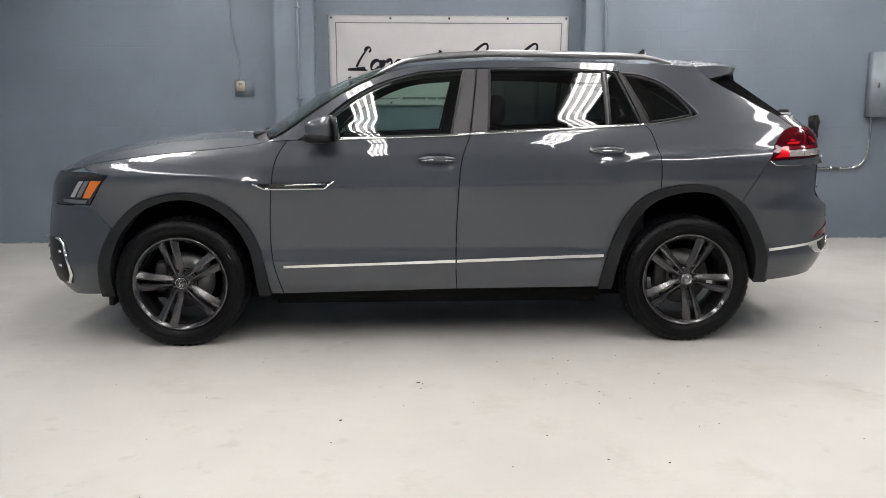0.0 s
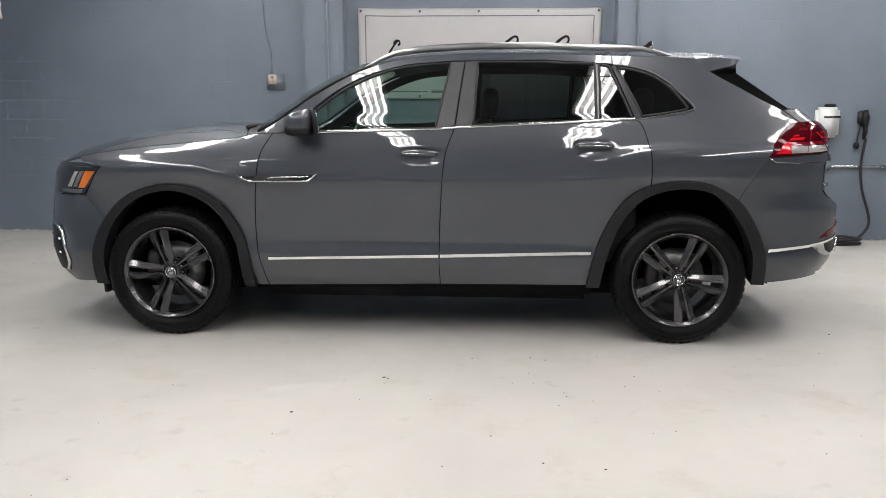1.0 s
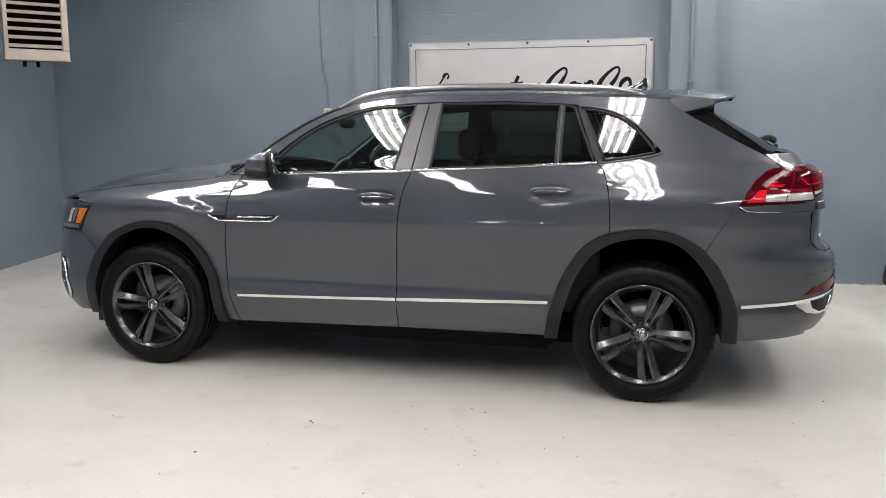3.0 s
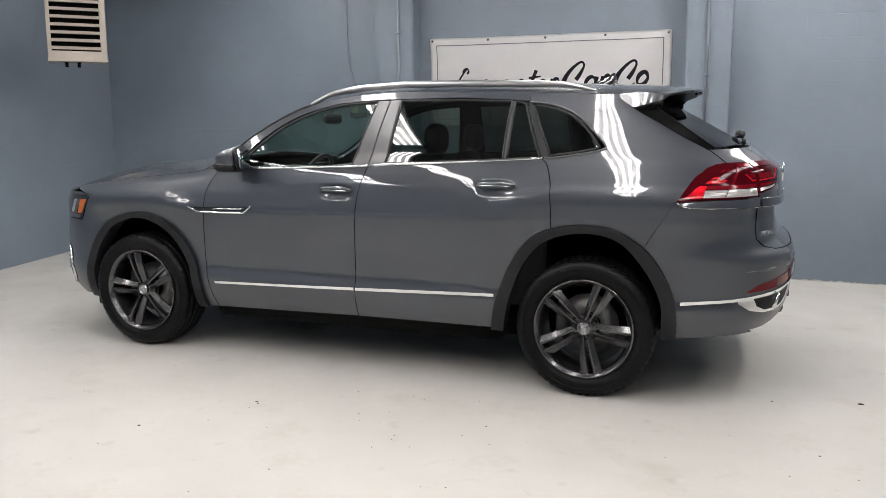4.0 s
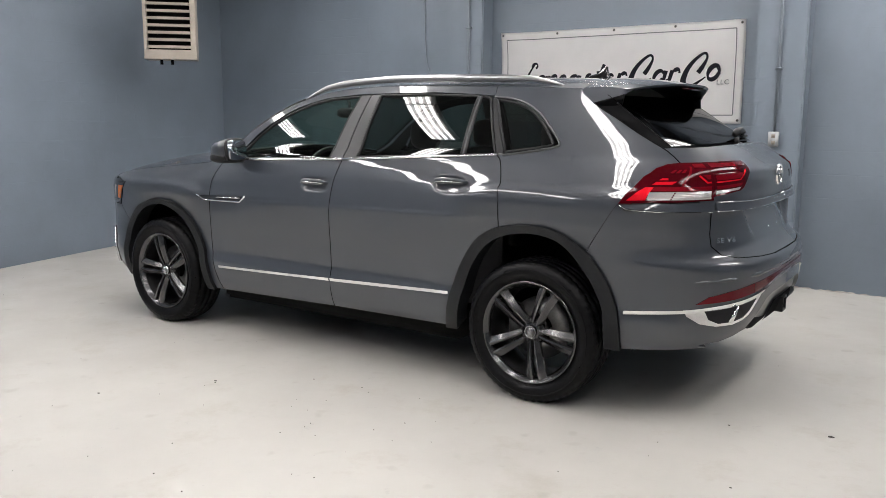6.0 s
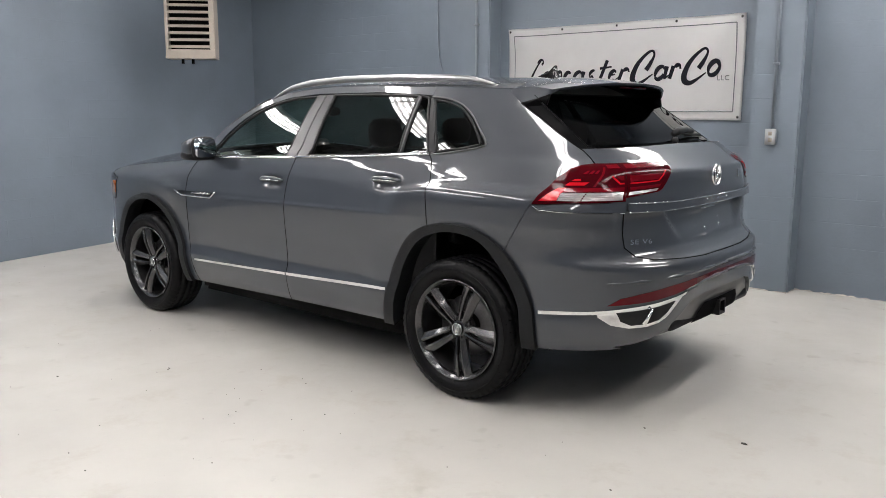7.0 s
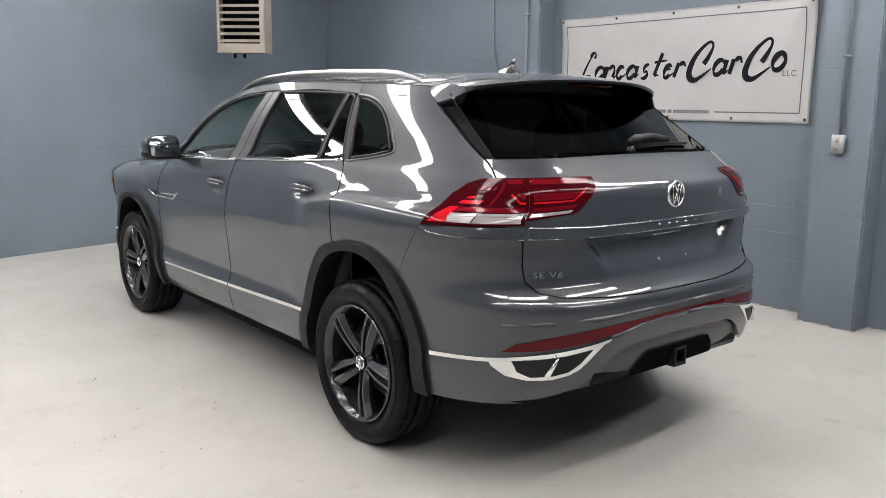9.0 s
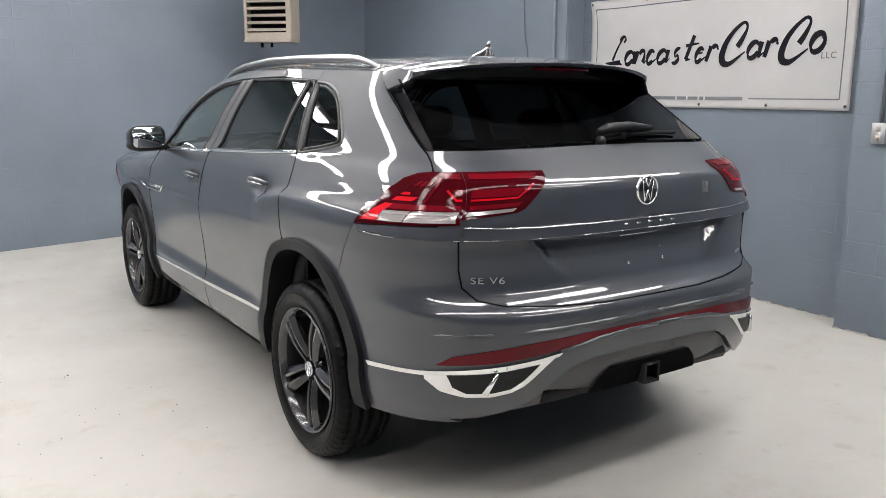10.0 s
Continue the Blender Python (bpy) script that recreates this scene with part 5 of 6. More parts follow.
    for a, b in (((-0.013, 0.020), (-0.007, -0.021)), ((-0.007, -0.021), (0.0, 0.002)), ((0.0, 0.002), (0.007, -0.021)), ((0.007, -0.021), (0.013, 0.020)),
                 ((-0.007, 0.023), (0.0, 0.006)), ((0.0, 0.006), (0.007, 0.023))):
        part("cap_bar", tube_bm([(a[0], -0.0965, a[1]), (b[0], -0.0965, b[1])], 0.0020, 6), CHROME, rim)
    part("brake_disc", lathe_bm([(0.070, 0.02), (0.168, 0.02), (0.168, 0.044), (0.070, 0.044)], 64), STEEL, hub)
    part("brake_hub", lathe_bm([(0.0, -0.055), (0.065, -0.05), (0.072, -0.02)], 32), RIM_DARK, hub)
    bm = rounded_block((-0.135, 0.020, 0.02), (0.085, 0.085, 0.20), 4.0, 20)
    part("brake_caliper", bm, material("cast_caliper", (0.05, 0.05, 0.05), 0.45, metal=0.5) if "cast_caliper" not in bpy.data.materials else bpy.data.materials["cast_caliper"], hub)
    a = radians(turn + 215)
    part("valve", tube_bm([(0.236 * math.cos(a), -0.09, 0.236 * math.sin(a)), (0.222 * math.cos(a), -0.108, 0.222 * math.sin(a))], 0.005, 6), RUBBER, rim)
    return hub


for x, turn in ((-1.49, 33), (1.49, 65)):
    w = wheel(turn)
    w.matrix_basis = Matrix.Translation((x, -0.876, 0.376))
    o = copy_thing(w, Matrix.Translation((x, 0.876, 0.376)) @ Matrix.Rotation(math.pi, 4, "Z"))
    o.parent = car

# ---------------------------------------------------------------- cabin
bm = bmesh.new()
tub = [(-0.92, 0.34), (-0.92, 1.10), (1.95, 1.10), (1.95, 0.95), (0.92, 0.95), (0.92, 0.34)]
a = [bm.verts.new((x, -0.80, z)) for x, z in tub]
b = [bm.verts.new((x, 0.80, z)) for x, z in tub]
bm.faces.new(a)
bm.faces.new(b[::-1])
for k in (0, 2, 3, 4, 5):
    bm.faces.new((a[k], b[k], b[(k + 1) % 6], a[(k + 1) % 6]))
part("cabin_tub", bm, CABIN, car, smooth=False)
both("door_card", box_bm((-0.85, -0.875, 0.45), (1.25, -0.84, 1.165), 0.02), CABIN)
part("headliner", loft_bm(np.linspace(-0.27, 1.62, 24), -0.90, 0.90, depth=0.0, lift=-0.035), HEADLINER, car)
both("pillar_trim", panel_bm(side(CANT), 0.0, -0.035, 0.0), CABIN)
both("pillar_trim", panel_bm(side([(0.09, 1.19), (0.30, 1.21), (0.32, 1.64), (0.17, 1.64)]), 0.0, -0.03, 0.0), CABIN)
bm = bmesh.new()
rows = []
for k in range(17):
    y = -0.76 + 1.52 * k / 16
    hood = 0.045 * math.exp(-((y + 0.37) / 0.17) ** 2)
    rows.append([bm.verts.new((x, y, z)) for x, z in ((-0.98, 1.10), (-0.80, 1.155 + hood * 0.5), (-0.66, 1.155 + hood), (-0.58, 1.12 + hood), (-0.56, 1.02), (-0.62, 0.85), (-0.66, 0.60))])
for p, q in zip(rows, rows[1:]):
    for j in range(6):
        bm.faces.new((p[j], q[j], q[j + 1], p[j + 1]))
bmesh.ops.recalc_face_normals(bm, faces=bm.faces[:])
part("dashboard", bm, CABIN, car)
# steering wheel
sw_m = Matrix.Translation((-0.50, -0.37, 1.10)) @ Matrix.Rotation(radians(-62), 4, "Y")
bm = bmesh.new()
ringn = 40
rr = []
for i in range(ringn):
    a = 2 * math.pi * i / ringn
    rr.append([bm.verts.new(((0.185 + 0.015 * math.cos(t)) * math.cos(a), (0.185 + 0.015 * math.cos(t)) * math.sin(a), 0.015 * math.sin(t))) for t in np.linspace(0, 2 * math.pi, 8, endpoint=False)])
for i in range(ringn):
    for j in range(8):
        bm.faces.new((rr[i][j], rr[(i + 1) % ringn][j], rr[(i + 1) % ringn][(j + 1) % 8], rr[i][(j + 1) % 8]))
bmesh.ops.recalc_face_normals(bm, faces=bm.faces[:])
sw = part("steering_wheel", bm, SEAT, car)
hubbm = rounded_block((0, 0, -0.02), (0.14, 0.15, 0.06), 2.6, 16)
s1 = part("steering_hub", hubbm, CABIN, sw)
sp = [part("steering_spoke", tube_bm([(0.0, s * 0.05, -0.015), (0.0, s * 0.18, 0.0)], 0.016, 8), SATIN, sw) for s in (-1, 1)]
sp.append(part("steering_spoke", tube_bm([(-0.05, 0, -0.015), (-0.18, 0, 0.0)], 0.016, 8), SATIN, sw))
for o in (sw, s1, *sp):
    o.data.transform(sw_m)


def car_seat(x, y, width):
    s = new("car_seat")
    s.parent = car
    part("seat_cushion", rounded_block((x, y, 0.66), (0.52, width, 0.20), 4.0, 20), SEAT, s)

    def lean(p):
        return Vector((p.x + 0.30 * (p.z + 0.30), p.y * (1 - 0.10 * max(0, p.z / 0.3)), p.z))

    part("seat_back", rounded_block((x + 0.20, y, 0.98), (0.16, width * 0.96, 0.60), 4.0, 20, lean), SEAT, s)
    for dy in ((0,) if width < 0.7 else (-0.42, 0.42)):
        part("headrest", rounded_block((x + 0.42, y + dy, 1.375), (0.11, 0.27, 0.19), 3.2, 18), SEAT, s)
        for k in (-1, 1):
            part("headrest_post", tube_bm([(x + 0.38, y + dy + 0.06 * k, 1.20), (x + 0.42, y + dy + 0.06 * k, 1.34)], 0.007), SATIN, s)


car_seat(-0.02, -0.37, 0.52)
car_seat(-0.02, 0.37, 0.52)
car_seat(0.92, 0.0, 1.34)
part("rear_view_mirror", rounded_block((-0.54, -0.02, 1.51), (0.04, 0.26, 0.075), 3.5, 18), CABIN, car)
part("mirror_stalk", tube_bm([(-0.55, 0, 1.53), (-0.56, 0, 1.60)], 0.012), CABIN, car)
part("touch_screen", box_bm((-0.60, -0.10, 1.03), (-0.575, 0.18, 1.15), 0.01), GLOSS_BLACK, car)
part("cargo_cover", box_bm((1.45, -0.70, 1.09), (2.05, 0.70, 1.11), 0.005), CABIN, car)
part("wiper_arm", tube_bm([(-1.10, -0.62, 1.225), (-1.02, -0.45, 1.245), (-0.99, -0.10, 1.262)], [0.014, 0.011, 0.006], 8), BLACK, car)
part("wiper_arm", tube_bm([(-1.12, -0.05, 1.245), (-1.06, 0.15, 1.262), (-1.02, 0.50, 1.240)], [0.014, 0.011, 0.006], 8), BLACK, car)

# ---------------------------------------------------------------- things on the walls
def banner():
    """A vinyl sheet with a border line, dark script-like strokes and a line of small marks."""
    thing = new("banner")
    tagged(thing, "white vinyl banner with dark script strokes, fixed to the wall", "banner")
    x0, x1, z0, z1, y = -0.980, 1.502, 1.442, 2.355, WALL_Y - 0.024
    nx, nz = 96, 40

    def wave(u, v):
        sag = 0.010 * math.sin(7.5 * u + 3 * v) * v * (1 - 0.5 * v) + 0.006 * math.sin(19 * u - 6 * v + 1) * v
        # soft folds that run down and inwards from the nailed top corners
        for edge_u in (u, 1 - u):
            for reach, wide, deep in ((0.30, 0.045, 0.012), (0.55, 0.060, 0.009), (0.16, 0.030, 0.008)):
                sag += deep * math.exp(-((edge_u - 0.02 - reach * (1 - v)) / wide) ** 2) * math.exp(-((1 - v) / 0.55) ** 2)
        return sag

    def at(x, z, off=0.0):
        u, v = (x - x0) / (x1 - x0), (z - z0) / (z1 - z0)
        return Vector((x, y - wave(u, v) - off, z))

    bm = bmesh.new()
    grid = [[bm.verts.new(at(x0 + (x1 - x0) * i / nx, z0 + (z1 - z0) * j / nz)) for j in range(nz + 1)] for i in range(nx + 1)]
    for a, b in zip(grid, grid[1:]):
        for j in range(nz):
            bm.faces.new((a[j], b[j], b[j + 1], a[j + 1]))
    bmesh.ops.solidify(bm, geom=bm.faces[:], thickness=0.002)
    bmesh.ops.recalc_face_normals(bm, faces=bm.faces[:])
    sheet = part("sheet", bm, VINYL, thing)

    def ribbon(points, widths, mat, name, off=0.0035):
        """A flat stroke lying on the sheet; widths along it, in metres."""
        bm = bmesh.new()
        pts = [np.array(p, float) for p in points]
        rows = []
        for i, p in enumerate(pts):
            d = pts[min(i + 1, len(pts) - 1)] - pts[max(i - 1, 0)]
            d = d / (np.linalg.norm(d) + 1e-9)
            w = widths[min(i, len(widths) - 1)] / 2
            side_v = np.array((-d[1], d[0])) * w
            rows.append([bm.verts.new(at(*(p + side_v), off)), bm.verts.new(at(*(p - side_v), off))])
        for a, b in zip(rows, rows[1:]):
            bm.faces.new((a[0], a[1], b[1], b[0]))
        bm.normal_update()
        return part(name, bm, mat, sheet)

    # border, open where the line of marks stands
    bx0, bx1, bz0, bz1 = x0 + 0.075, x1 - 0.075, z0 + 0.075, z1 - 0.075
    for a, b in (((bx0, bz0), (bx0, bz1)), ((bx0, bz1), (bx1, bz1)), ((bx1, bz1), (bx1, bz0)), ((bx1, bz0), (0.71, bz0)), ((-0.26, bz0), (bx0, bz0))):
        n = 40
        ribbon([(a[0] + (b[0] - a[0]) * k / n, a[1] + (b[1] - a[1]) * k / n) for k in range(n + 1)], [0.009] * (n + 1), GREY_INK, "border_line")
    # line of small marks
    for a, b in ((-0.225, 0.02), (0.035, 0.13), (0.145, 0.245), (0.26, 0.30), (0.315, 0.66)):
        ribbon([(a, bz0), (b, bz0)], [0.026, 0.026], GREY_INK, "small_mark")

    # script-like strokes: slanted loops and hooks
    def slant(cx, cz, w, h, a0, a1, thick, lean=0.32, n=26):
        pts, wid = [], []
        for k in range(n + 1):
            a = radians(a0 + (a1 - a0) * k / n)
            px, pz = math.cos(a) * w / 2, math.sin(a) * h / 2
            pts.append((cx + px + lean * pz, cz + pz))
            wid.append(thick * (0.35 + 0.65 * abs(math.sin(a - 0.6)) ** 0.8 * (0.6 + 0.4 * math.sin(math.pi * k / n))))
        ribbon(pts, wid, INK, "script_stroke")

    def dash(a, b, t0, t1, bend=0.0, n=14):
        pts = []
        for k in range(n + 1):
            t = k / n
            pts.append((a[0] + (b[0] - a[0]) * t + bend * math.sin(math.pi * t), a[1] + (b[1] - a[1]) * t + 0.4 * bend * math.sin(math.pi * t)))
        ribbon(pts, [t0 + (t1 - t0) * k / n for k in range(n + 1)], INK, "script_stroke")

    base = 1.800
    dash((-0.575, base + 0.232), (-0.700, base + 0.035), 0.016, 0.026, -0.012)
    slant(-0.582, base + 0.205, 0.060, 0.055, -50, 200, 0.028)
    dash((-0.790, base + 0.008), (-0.610, base + 0.016), 0.022, 0.044, 0.0)
    dash((-0.640, base + 0.020), (-0.590, base - 0.005), 0.040, 0.012)
    widths = ((-0.505, 0.10), (-0.385, 0.09), (-0.270, 0.08), (-0.150, 0.10), (0.000, 0.07), (0.235, 0.08), (0.345, 0.06))
    for i, (cx, w) in enumerate(widths):
        h = 0.105
        if i in (0, 3):
            slant(cx, base + 0.05, w * 0.8, h, 30, 350, 0.042)
            dash((cx + 0.066, base + 0.105), (cx + 0.045, base), 0.040, 0.024)
            dash((cx + 0.045, base + 0.004), (cx + 0.085, base + 0.035), 0.020, 0.008)
        elif i == 1:
            dash((cx - 0.022, base + 0.105), (cx - 0.058, base), 0.038, 0.030)
            slant(cx + 0.012, base + 0.050, 0.066, 0.115, 150, -40, 0.040)
            dash((cx + 0.040, base + 0.002), (cx + 0.075, base + 0.030), 0.022, 0.008)
        elif i in (2, 5):
            slant(cx, base + 0.05, w * 0.8, h, 40, 330, 0.042)
            dash((cx + 0.025, base + 0.012), (cx + 0.075, base + 0.045), 0.018, 0.008)
        elif i == 4:
            slant(cx + 0.014, base + 0.078, 0.055, 0.065, 60, 260, 0.034)
            slant(cx - 0.008, base + 0.026, 0.060, 0.060, 90, -140, 0.038)
        else:
            dash((cx, base + 0.115), (cx - 0.045, base), 0.038, 0.032)
            slant(cx + 0.030, base + 0.080, 0.060, 0.070, 150, 10, 0.040)
    dash((0.175, base + 0.205), (0.098, base + 0.020), 0.036, 0.034)
    dash((0.098, base + 0.020), (0.145, base + 0.020), 0.030, 0.010, 0.0)
    dash((0.095, base + 0.128), (0.225, base + 0.142), 0.026, 0.014)
    dash((0.215, base + 0.060), (0.265, base + 0.070), 0.012, 0.016)
    # two large looped hooks, heavy at their foot
    hook = [(0.135, 0.100), (0.175, 0.155), (0.213, 0.228), (0.205, 0.268), (0.170, 0.268), (0.100, 0.215), (0.037, 0.138), (0.002, 0.052), (0.003, 0.002), (0.026, -0.022), (0.070, -0.024), (0.130, 0.010), (0.205, 0.062)]
    heavy = [0.044, 0.038, 0.022, 0.022, 0.024, 0.032, 0.044, 0.054, 0.056, 0.050, 0.038, 0.024, 0.010]
    for cx in (0.448, 0.964):
        path = curve_through([(cx + px, base + pz, w) for (px, pz), w in zip(hook, heavy)], 6)
        ribbon([p[:2] for p in path], [p[2] for p in path], INK, "script_stroke")
    slant(0.725, base + 0.070, 0.085, 0.115, 30, 350, 0.044)
    dash((0.795, base + 0.128), (0.770, base + 0.015), 0.042, 0.026)
    dash((0.770, base + 0.018), (0.815, base + 0.050), 0.022, 0.010)
    dash((0.858, base + 0.130), (0.822, base + 0.015), 0.040, 0.034)
    slant(0.892, base + 0.098, 0.060, 0.078, 150, 5, 0.042)
    slant(1.240, base + 0.100, 0.095, 0.125, 0, 360, 0.046)
    dash((1.260, base + 0.160), (1.300, base + 0.085), 0.014, 0.008)
    words = bpy.data.curves.new("small_lettering", "FONT")
    words.body, words.size, words.extrude, words.space_character = "LLC", 0.062, 0.0005, 1.15
    words.materials.append(GREY_INK)
    wl = new("small_lettering", words)
    wl.matrix_world = Matrix.Translation(at(1.268, base - 0.008, 0.006)) @ Matrix.Rotation(radians(90), 4, "X")
    wl.parent = sheet
    # eyelets
    for k in range(5):
        gx = x0 + 0.03 + (x1 - x0 - 0.06) * k / 4
        for gz in (z0 + 0.028, z1 - 0.028):
            p = at(gx, gz, 0.004)
            bm = lathe_bm([(0.006, 0.0), (0.009, -0.003), (0.013, 0.0)], 14)
            part("eyelet", bm, STEEL, thing).location = p
            part("nail", lathe_bm([(0.0, -0.005), (0.006, -0.004), (0.006, 0.0)], 10), INK, thing).location = p


banner()


def wall_switch():
    t = new("wall_switch")
    tagged(t, "ivory switch on a grey painted plate, fixed to the wall", "switch")
    part("back_plate", box_bm((-1.965, WALL_Y - 0.022, 1.535), (-1.768, WALL_Y + 0.002, 1.697), 0.006), PAINTED_PIPE, t)
    part("switch_cover", box_bm((-1.938, WALL_Y - 0.048, 1.590), (-1.855, WALL_Y - 0.020, 1.690), 0.006), IVORY, t)
    part("rocker", box_bm((-1.915, WALL_Y - 0.054, 1.650), (-1.880, WALL_Y - 0.046, 1.672), 0.002), BEIGE, t)
    pts = curve_through([(-1.905, WALL_Y - 0.012, 1.69), (-1.915, WALL_Y - 0.012, 1.95), (-1.965, WALL_Y - 0.012, 2.15), (-1.985, WALL_Y - 0.012, 2.6), (-1.975, WALL_Y - 0.012, TOP)], 8)
    part("cable", tube_bm(pts, 0.006, 6), PAINTED_PIPE, t)


def conduit_outlet():
    t = new("wall_outlet")
    tagged(t, "grey metal outlet box with conduit, fixed to the pilaster", "outlet")
    y = 2.79
    part("outlet_box", box_bm((1.800, y - 0.048, 1.250), (1.880, y + 0.002, 1.375), 0.006), PAINTED_PIPE, t)
    part("cover_plate", box_bm((1.797, y - 0.054, 1.247), (1.883, y - 0.047, 1.378), 0.003), OUTLET_GREY, t)
    for z in (1.285, 1.340):
        part("socket", box_bm((1.824, y - 0.057, z - 0.016), (1.856, y - 0.053, z + 0.016), 0.002), BEIGE, t)
    part("conduit", tube_bm([(1.84, y - 0.022, 1.37), (1.84, y - 0.022, TOP)], 0.013, 10), PAINTED_PIPE, t)
    for z in (1.9, 2.7):
        part("pipe_clip", box_bm((1.815, y - 0.038, z), (1.865, y + 0.002, z + 0.02), 0.004), PAINTED_PIPE, t)


def pilaster_pipe():
    t = new("conduit_pipe")
    tagged(t, "grey painted conduit pipe running up the pilaster", "pipe")
    part("pipe", tube_bm([(-1.27, 2.775, 0.35), (-1.27, 2.775, TOP)], 0.013, 10), PAINTED_PIPE, t)
    for z in (0.6, 1.5, 2.4):
        part("pipe_clip", box_bm((-1.30, 2.757, z), (-1.24, 2.792, z + 0.02), 0.004), PAINTED_PIPE, t)


def heater():
    t = new("unit_heater")
    tagged(t, "beige enamel unit heater with slats, hung from the ceiling", "heater")
    a, b = Vector((-4.10, 0.855, 2.06)), Vector((-3.73, 1.23, 2.09))
    ax = (b - a).normalized()
    ax.z = 0
    ax.normalize()
    n = Vector((ax.y, -ax.x, 0))
    m = Matrix((ax, -n, Vector((0, 0, 1)))).transposed().to_4x4()
    m.translation = Vector((a.x, a.y, 2.075))
    w, h, d = 0.53, 0.66, 0.27

    def add(name, bm, mat, label="", smooth=False):
        bm.transform(m)
        return part(name, bm, mat, t, label, smooth)

    add("casing", join_bm(box_bm((0, 0.03, 0), (w, d, 0.02), 0.004), box_bm((0, 0.03, h - 0.02), (w, d, h), 0.004), box_bm((0, 0.03, 0.018), (0.02, d, h - 0.018), 0.004),
                          box_bm((w - 0.02, 0.03, 0.018), (w, d, h - 0.018), 0.004), box_bm((0.018, d - 0.02, 0.018), (w - 0.018, d, h - 0.018))), BEIGE)
    add("front_frame", join_bm(box_bm((0, 0, 0), (w, 0.032, 0.10), 0.006), box_bm((0, 0, h - 0.04), (w, 0.032, h), 0.006), box_bm((0, 0, 0.098), (0.035, 0.032, h - 0.038), 0.006),
                               box_bm((w - 0.055, 0, 0.098), (w, 0.032, h - 0.038), 0.006)), BEIGE)
    add("bottom_lip", box_bm((-0.004, -0.006, 0.0), (w + 0.004, 0.0, 0.025), 0.003), BEIGE)
    add("inner_core", box_bm((0.03, 0.12, 0.09), (w - 0.05, 0.14, h - 0.03)), LINER)
    for k in range(7):
        z = 0.130 + 0.074 * k
        bm = box_bm((0.034, -0.0225, -0.003), (w - 0.054, 0.0225, 0.003), 0.001)
        bm.transform(Matrix.Translation((0, 0.015, z)) @ Matrix.Rotation(radians(42), 4, "X"))
        add("slat", bm, BEIGE)
    for x in (0.16, 0.27):
        add("gas_stub", tube_bm([(x, 0.1, -0.05), (x, 0.1, 0.0)], 0.016, 8), LINER, "", True)
    for x in (0.04, w - 0.04):
        add("hanger_rod", tube_bm([(x, 0.20, h - 0.01), (x, 0.20, TOP - 2.075)], 0.006, 6), STEEL, "", True)


def charger():
    t = new("wall_charger")
    tagged(t, "white rounded vehicle charger with black cable, mounted on the wall", "charger")
    bm = box_bm((3.690, WALL_Y - 0.115, 1.065), (3.915, WALL_Y - 0.004, 1.370), 0.026, 4)
    body = part("charger_body", bm, WHITE_PLASTIC, t)
    part("status_strip", box_bm((3.750, WALL_Y - 0.119, 1.262), (3.915, WALL_Y - 0.112, 1.286), 0.002), GLOSS_BLACK, body)
    part("wall_bracket", box_bm((3.72, WALL_Y - 0.02, 1.10), (3.88, WALL_Y + 0.001, 1.34)), BLACK, t)
    part("top_clip", rounded_block((3.83, WALL_Y - 0.05, 1.388), (0.12, 0.05, 0.035), 3.0, 14), BLACK, t)
    part("cable_gland", tube_bm([(3.82, WALL_Y - 0.06, 1.07), (3.82, WALL_Y - 0.06, 1.03)], 0.022, 10), BLACK, t)
    pts = curve_through([(3.82, 2.935, 1.04), (3.815, 2.93, 0.80), (3.78, 2.91, 0.55), (3.70, 2.89, 0.30), (3.66, 2.86, 0.08), (3.74, 2.86, 0.020)], 10)
    part("cable", tube_bm(pts, 0.014, 8), CABLE, t)
    coil = []
    for k in range(121):
        a = 2 * math.pi * k / 40 - 2.2
        r = 0.19 + 0.012 * math.sin(k * 0.7)
        coil.append((3.92 + r * math.cos(a) * 1.15, 2.76 + r * math.sin(a) * 0.8, 0.018 + 0.020 * (k // 40)))
    part("cable_coil", tube_bm(coil, 0.014, 8), CABLE, t)


def holster():
    t = new("charging_plug")
    tagged(t, "black charging plug in a wall holster with hanging cable", "plug")
    part("holster", box_bm((4.125, WALL_Y - 0.07, 1.20), (4.205, WALL_Y + 0.002, 1.335), 0.012), BLACK, t)
    part("plug_grip", tube_bm([(4.17, WALL_Y - 0.07, 1.335), (4.175, WALL_Y - 0.095, 1.27), (4.18, WALL_Y - 0.08, 1.12), (4.185, WALL_Y - 0.06, 1.05)], [0.030, 0.036, 0.026, 0.016], 10), BLACK, t)
    part("cap", rounded_block((4.12, WALL_Y - 0.05, 0.985), (0.055, 0.04, 0.07), 3, 14), BLACK, t)
    part("cap_strap", tube_bm([(4.15, WALL_Y - 0.05, 1.20), (4.13, WALL_Y - 0.05, 1.10), (4.12, WALL_Y - 0.05, 1.0)], 0.006, 6), BLACK, t)
    pts = curve_through([(4.185, 2.90, 1.06), (4.18, 2.94, 0.80), (4.20, 2.92, 0.55), (4.27, 2.90, 0.32), (4.28, 2.88, 0.18), (4.20, 2.88, 0.06), (4.05, 2.80, 0.016)], 10)
    part("cable", tube_bm(pts, 0.014, 8), CABLE, t)


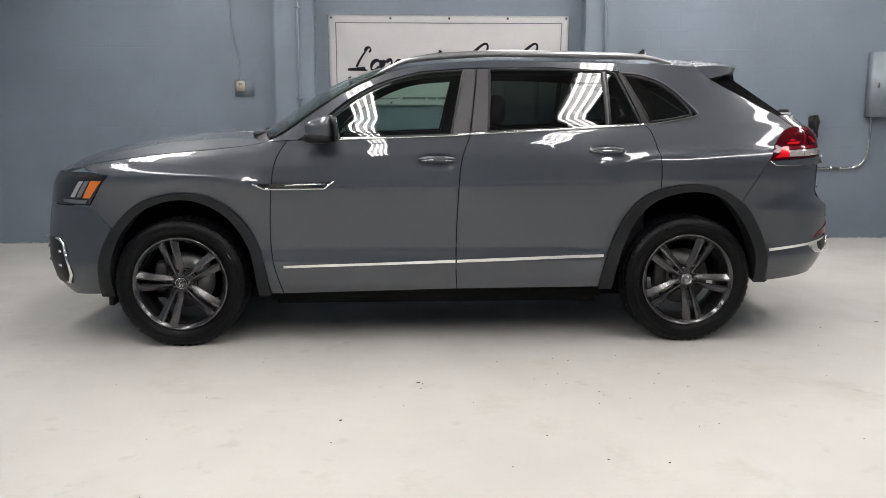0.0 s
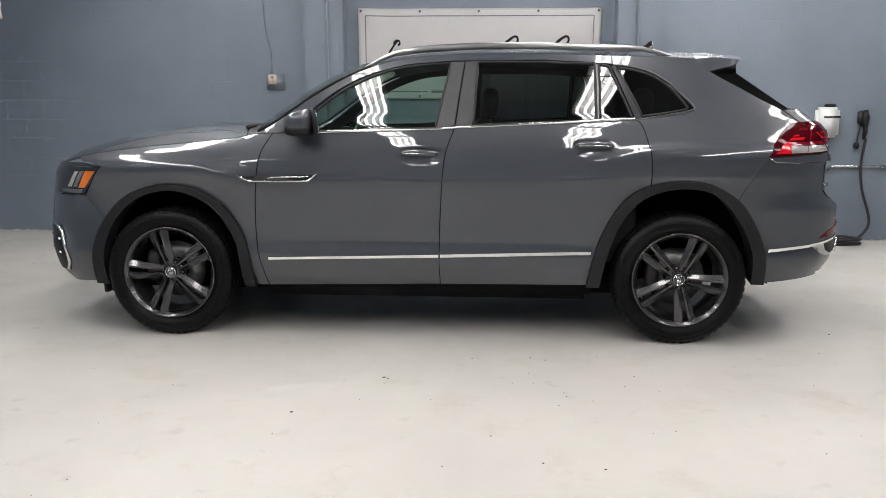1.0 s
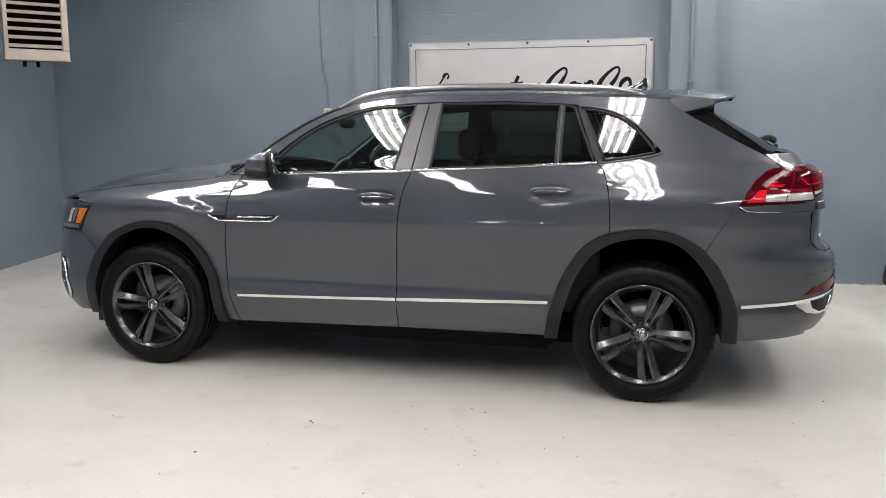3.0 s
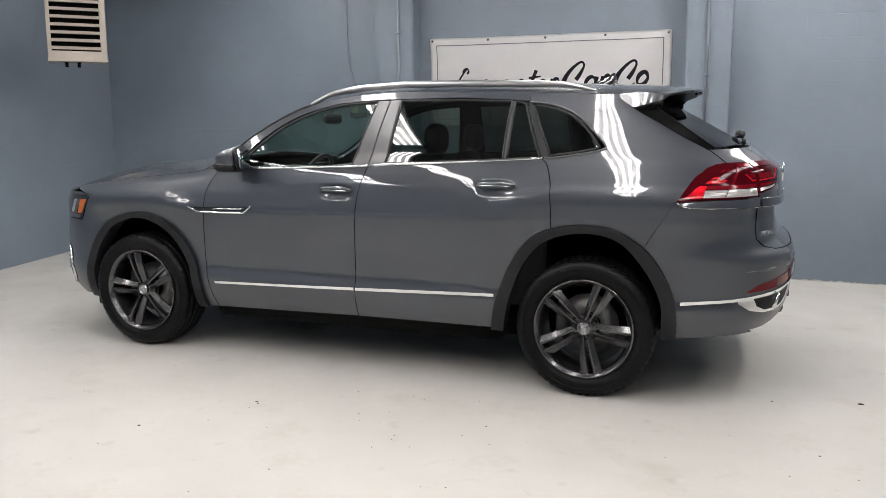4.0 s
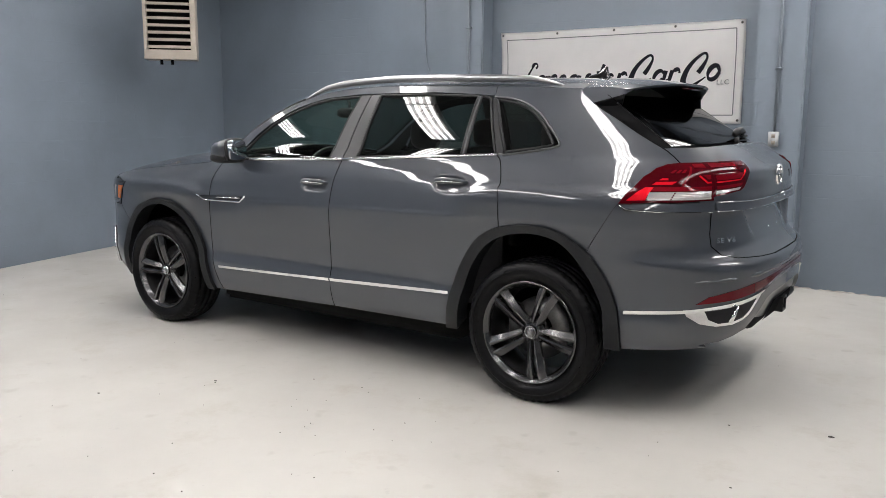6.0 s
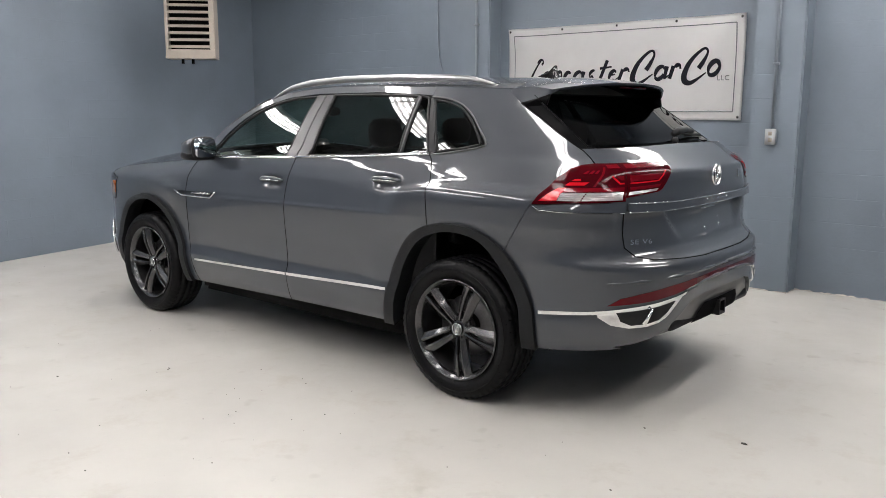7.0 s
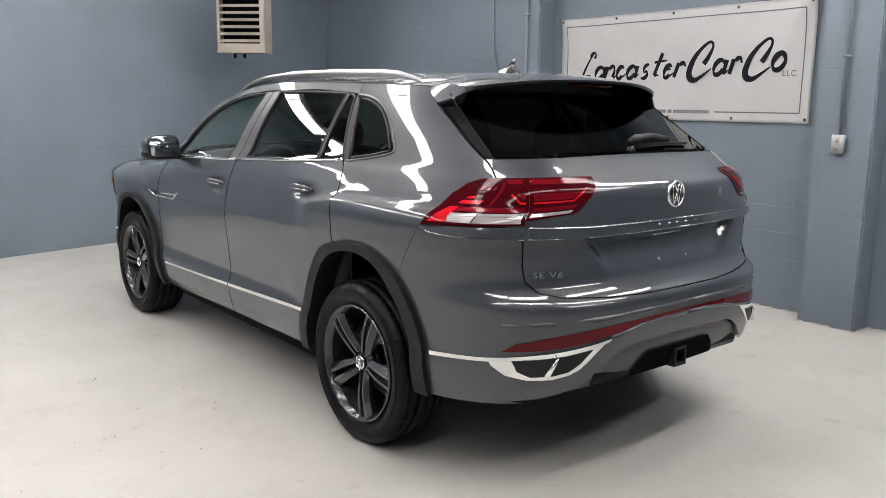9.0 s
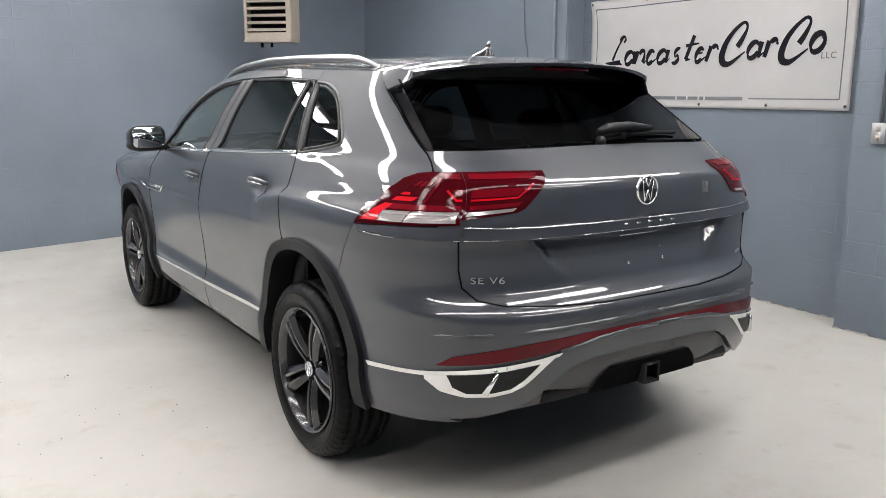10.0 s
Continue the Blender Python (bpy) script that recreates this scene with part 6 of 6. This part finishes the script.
def breaker_box():
    t = new("breaker_box")
    tagged(t, "grey steel breaker box with conduit, fixed to the wall", "electrical box")
    part("box_body", box_bm((4.735, WALL_Y - 0.13, 1.32), (5.10, WALL_Y + 0.002, 2.00), 0.008), PAINTED_PIPE, t)
    part("box_door", box_bm((4.755, WALL_Y - 0.142, 1.345), (5.08, WALL_Y - 0.128, 1.975), 0.006), PAINTED_PIPE, t)
    part("latch", box_bm((4.775, WALL_Y - 0.150, 1.63), (4.800, WALL_Y - 0.140, 1.68), 0.003), STEEL, t)
    pts = curve_through([(4.79, WALL_Y - 0.05, 1.33), (4.79, WALL_Y - 0.05, 1.05), (4.76, WALL_Y - 0.03, 0.86), (4.66, WALL_Y - 0.022, 0.782), (4.5, WALL_Y - 0.02, 0.772)], 8)
    part("conduit_bend", tube_bm(pts, 0.013, 8), SATIN, t)
    part("conduit", tube_bm([(4.5, WALL_Y - 0.02, 0.772), (3.87, WALL_Y - 0.02, 0.772)], 0.013, 8), SATIN, t)
    part("junction_box", box_bm((3.80, WALL_Y - 0.05, 0.735), (3.88, WALL_Y + 0.002, 0.815), 0.006), PAINTED_PIPE, t)
    for x in (4.1, 4.4):
        part("pipe_clip", box_bm((x, WALL_Y - 0.036, 0.755), (x + 0.02, WALL_Y + 0.002, 0.79), 0.003), SATIN, t)


wall_switch()
conduit_outlet()
pilaster_pipe()
heater()
charger()
holster()
breaker_box()


# ---------------------------------------------------------------- small litter on the floor
def litter():
    rnd = random.Random(4)
    bm = bmesh.new()
    spots = [(-0.47, -2.20, 0.008), (-0.12, -1.70, 0.008), (-0.10, -1.72, 0.005), (0.85, -2.70, 0.006), (0.62, -2.66, 0.005), (2.9, -0.6, 0.012), (3.3, -1.2, 0.010)]
    for _ in range(90):
        spots.append((rnd.uniform(-4.0, 4.5), rnd.uniform(-4.6, -1.2) if rnd.random() < 0.8 else rnd.uniform(-1.2, 2.9), rnd.choice((0.002, 0.003, 0.003, 0.005))))
    for _ in range(25):
        a, r = rnd.uniform(0, 6.28), abs(rnd.gauss(0, 0.8))
        spots.append((0.55 + r * math.cos(a), -1.75 + 0.6 * r * math.sin(a), rnd.choice((0.002, 0.003, 0.004))))
    for x, y, s in spots:
        n, a0 = rnd.randint(4, 6), rnd.uniform(0, 6.28)
        ring = [(x + s * rnd.uniform(0.5, 1.3) * math.cos(a0 + 6.28 * k / n), y + s * rnd.uniform(0.4, 0.9) * math.sin(a0 + 6.28 * k / n)) for k in range(n)]
        top = [bm.verts.new((*p, 0.0015 + s * 0.25)) for p in ring]
        low = [bm.verts.new((x + (p[0] - x) * 1.1, y + (p[1] - y) * 1.1, 0.0)) for p in ring]
        bm.faces.new(top)
        for k in range(n):
            bm.faces.new((low[k], low[(k + 1) % n], top[(k + 1) % n], top[k]))
    bmesh.ops.recalc_face_normals(bm, faces=bm.faces[:])
    tagged(finish("floor_litter", bm, DEBRIS, smooth=False), "dark grit and small leaf scraps on the floor", "litter", kind="stuff")


litter()
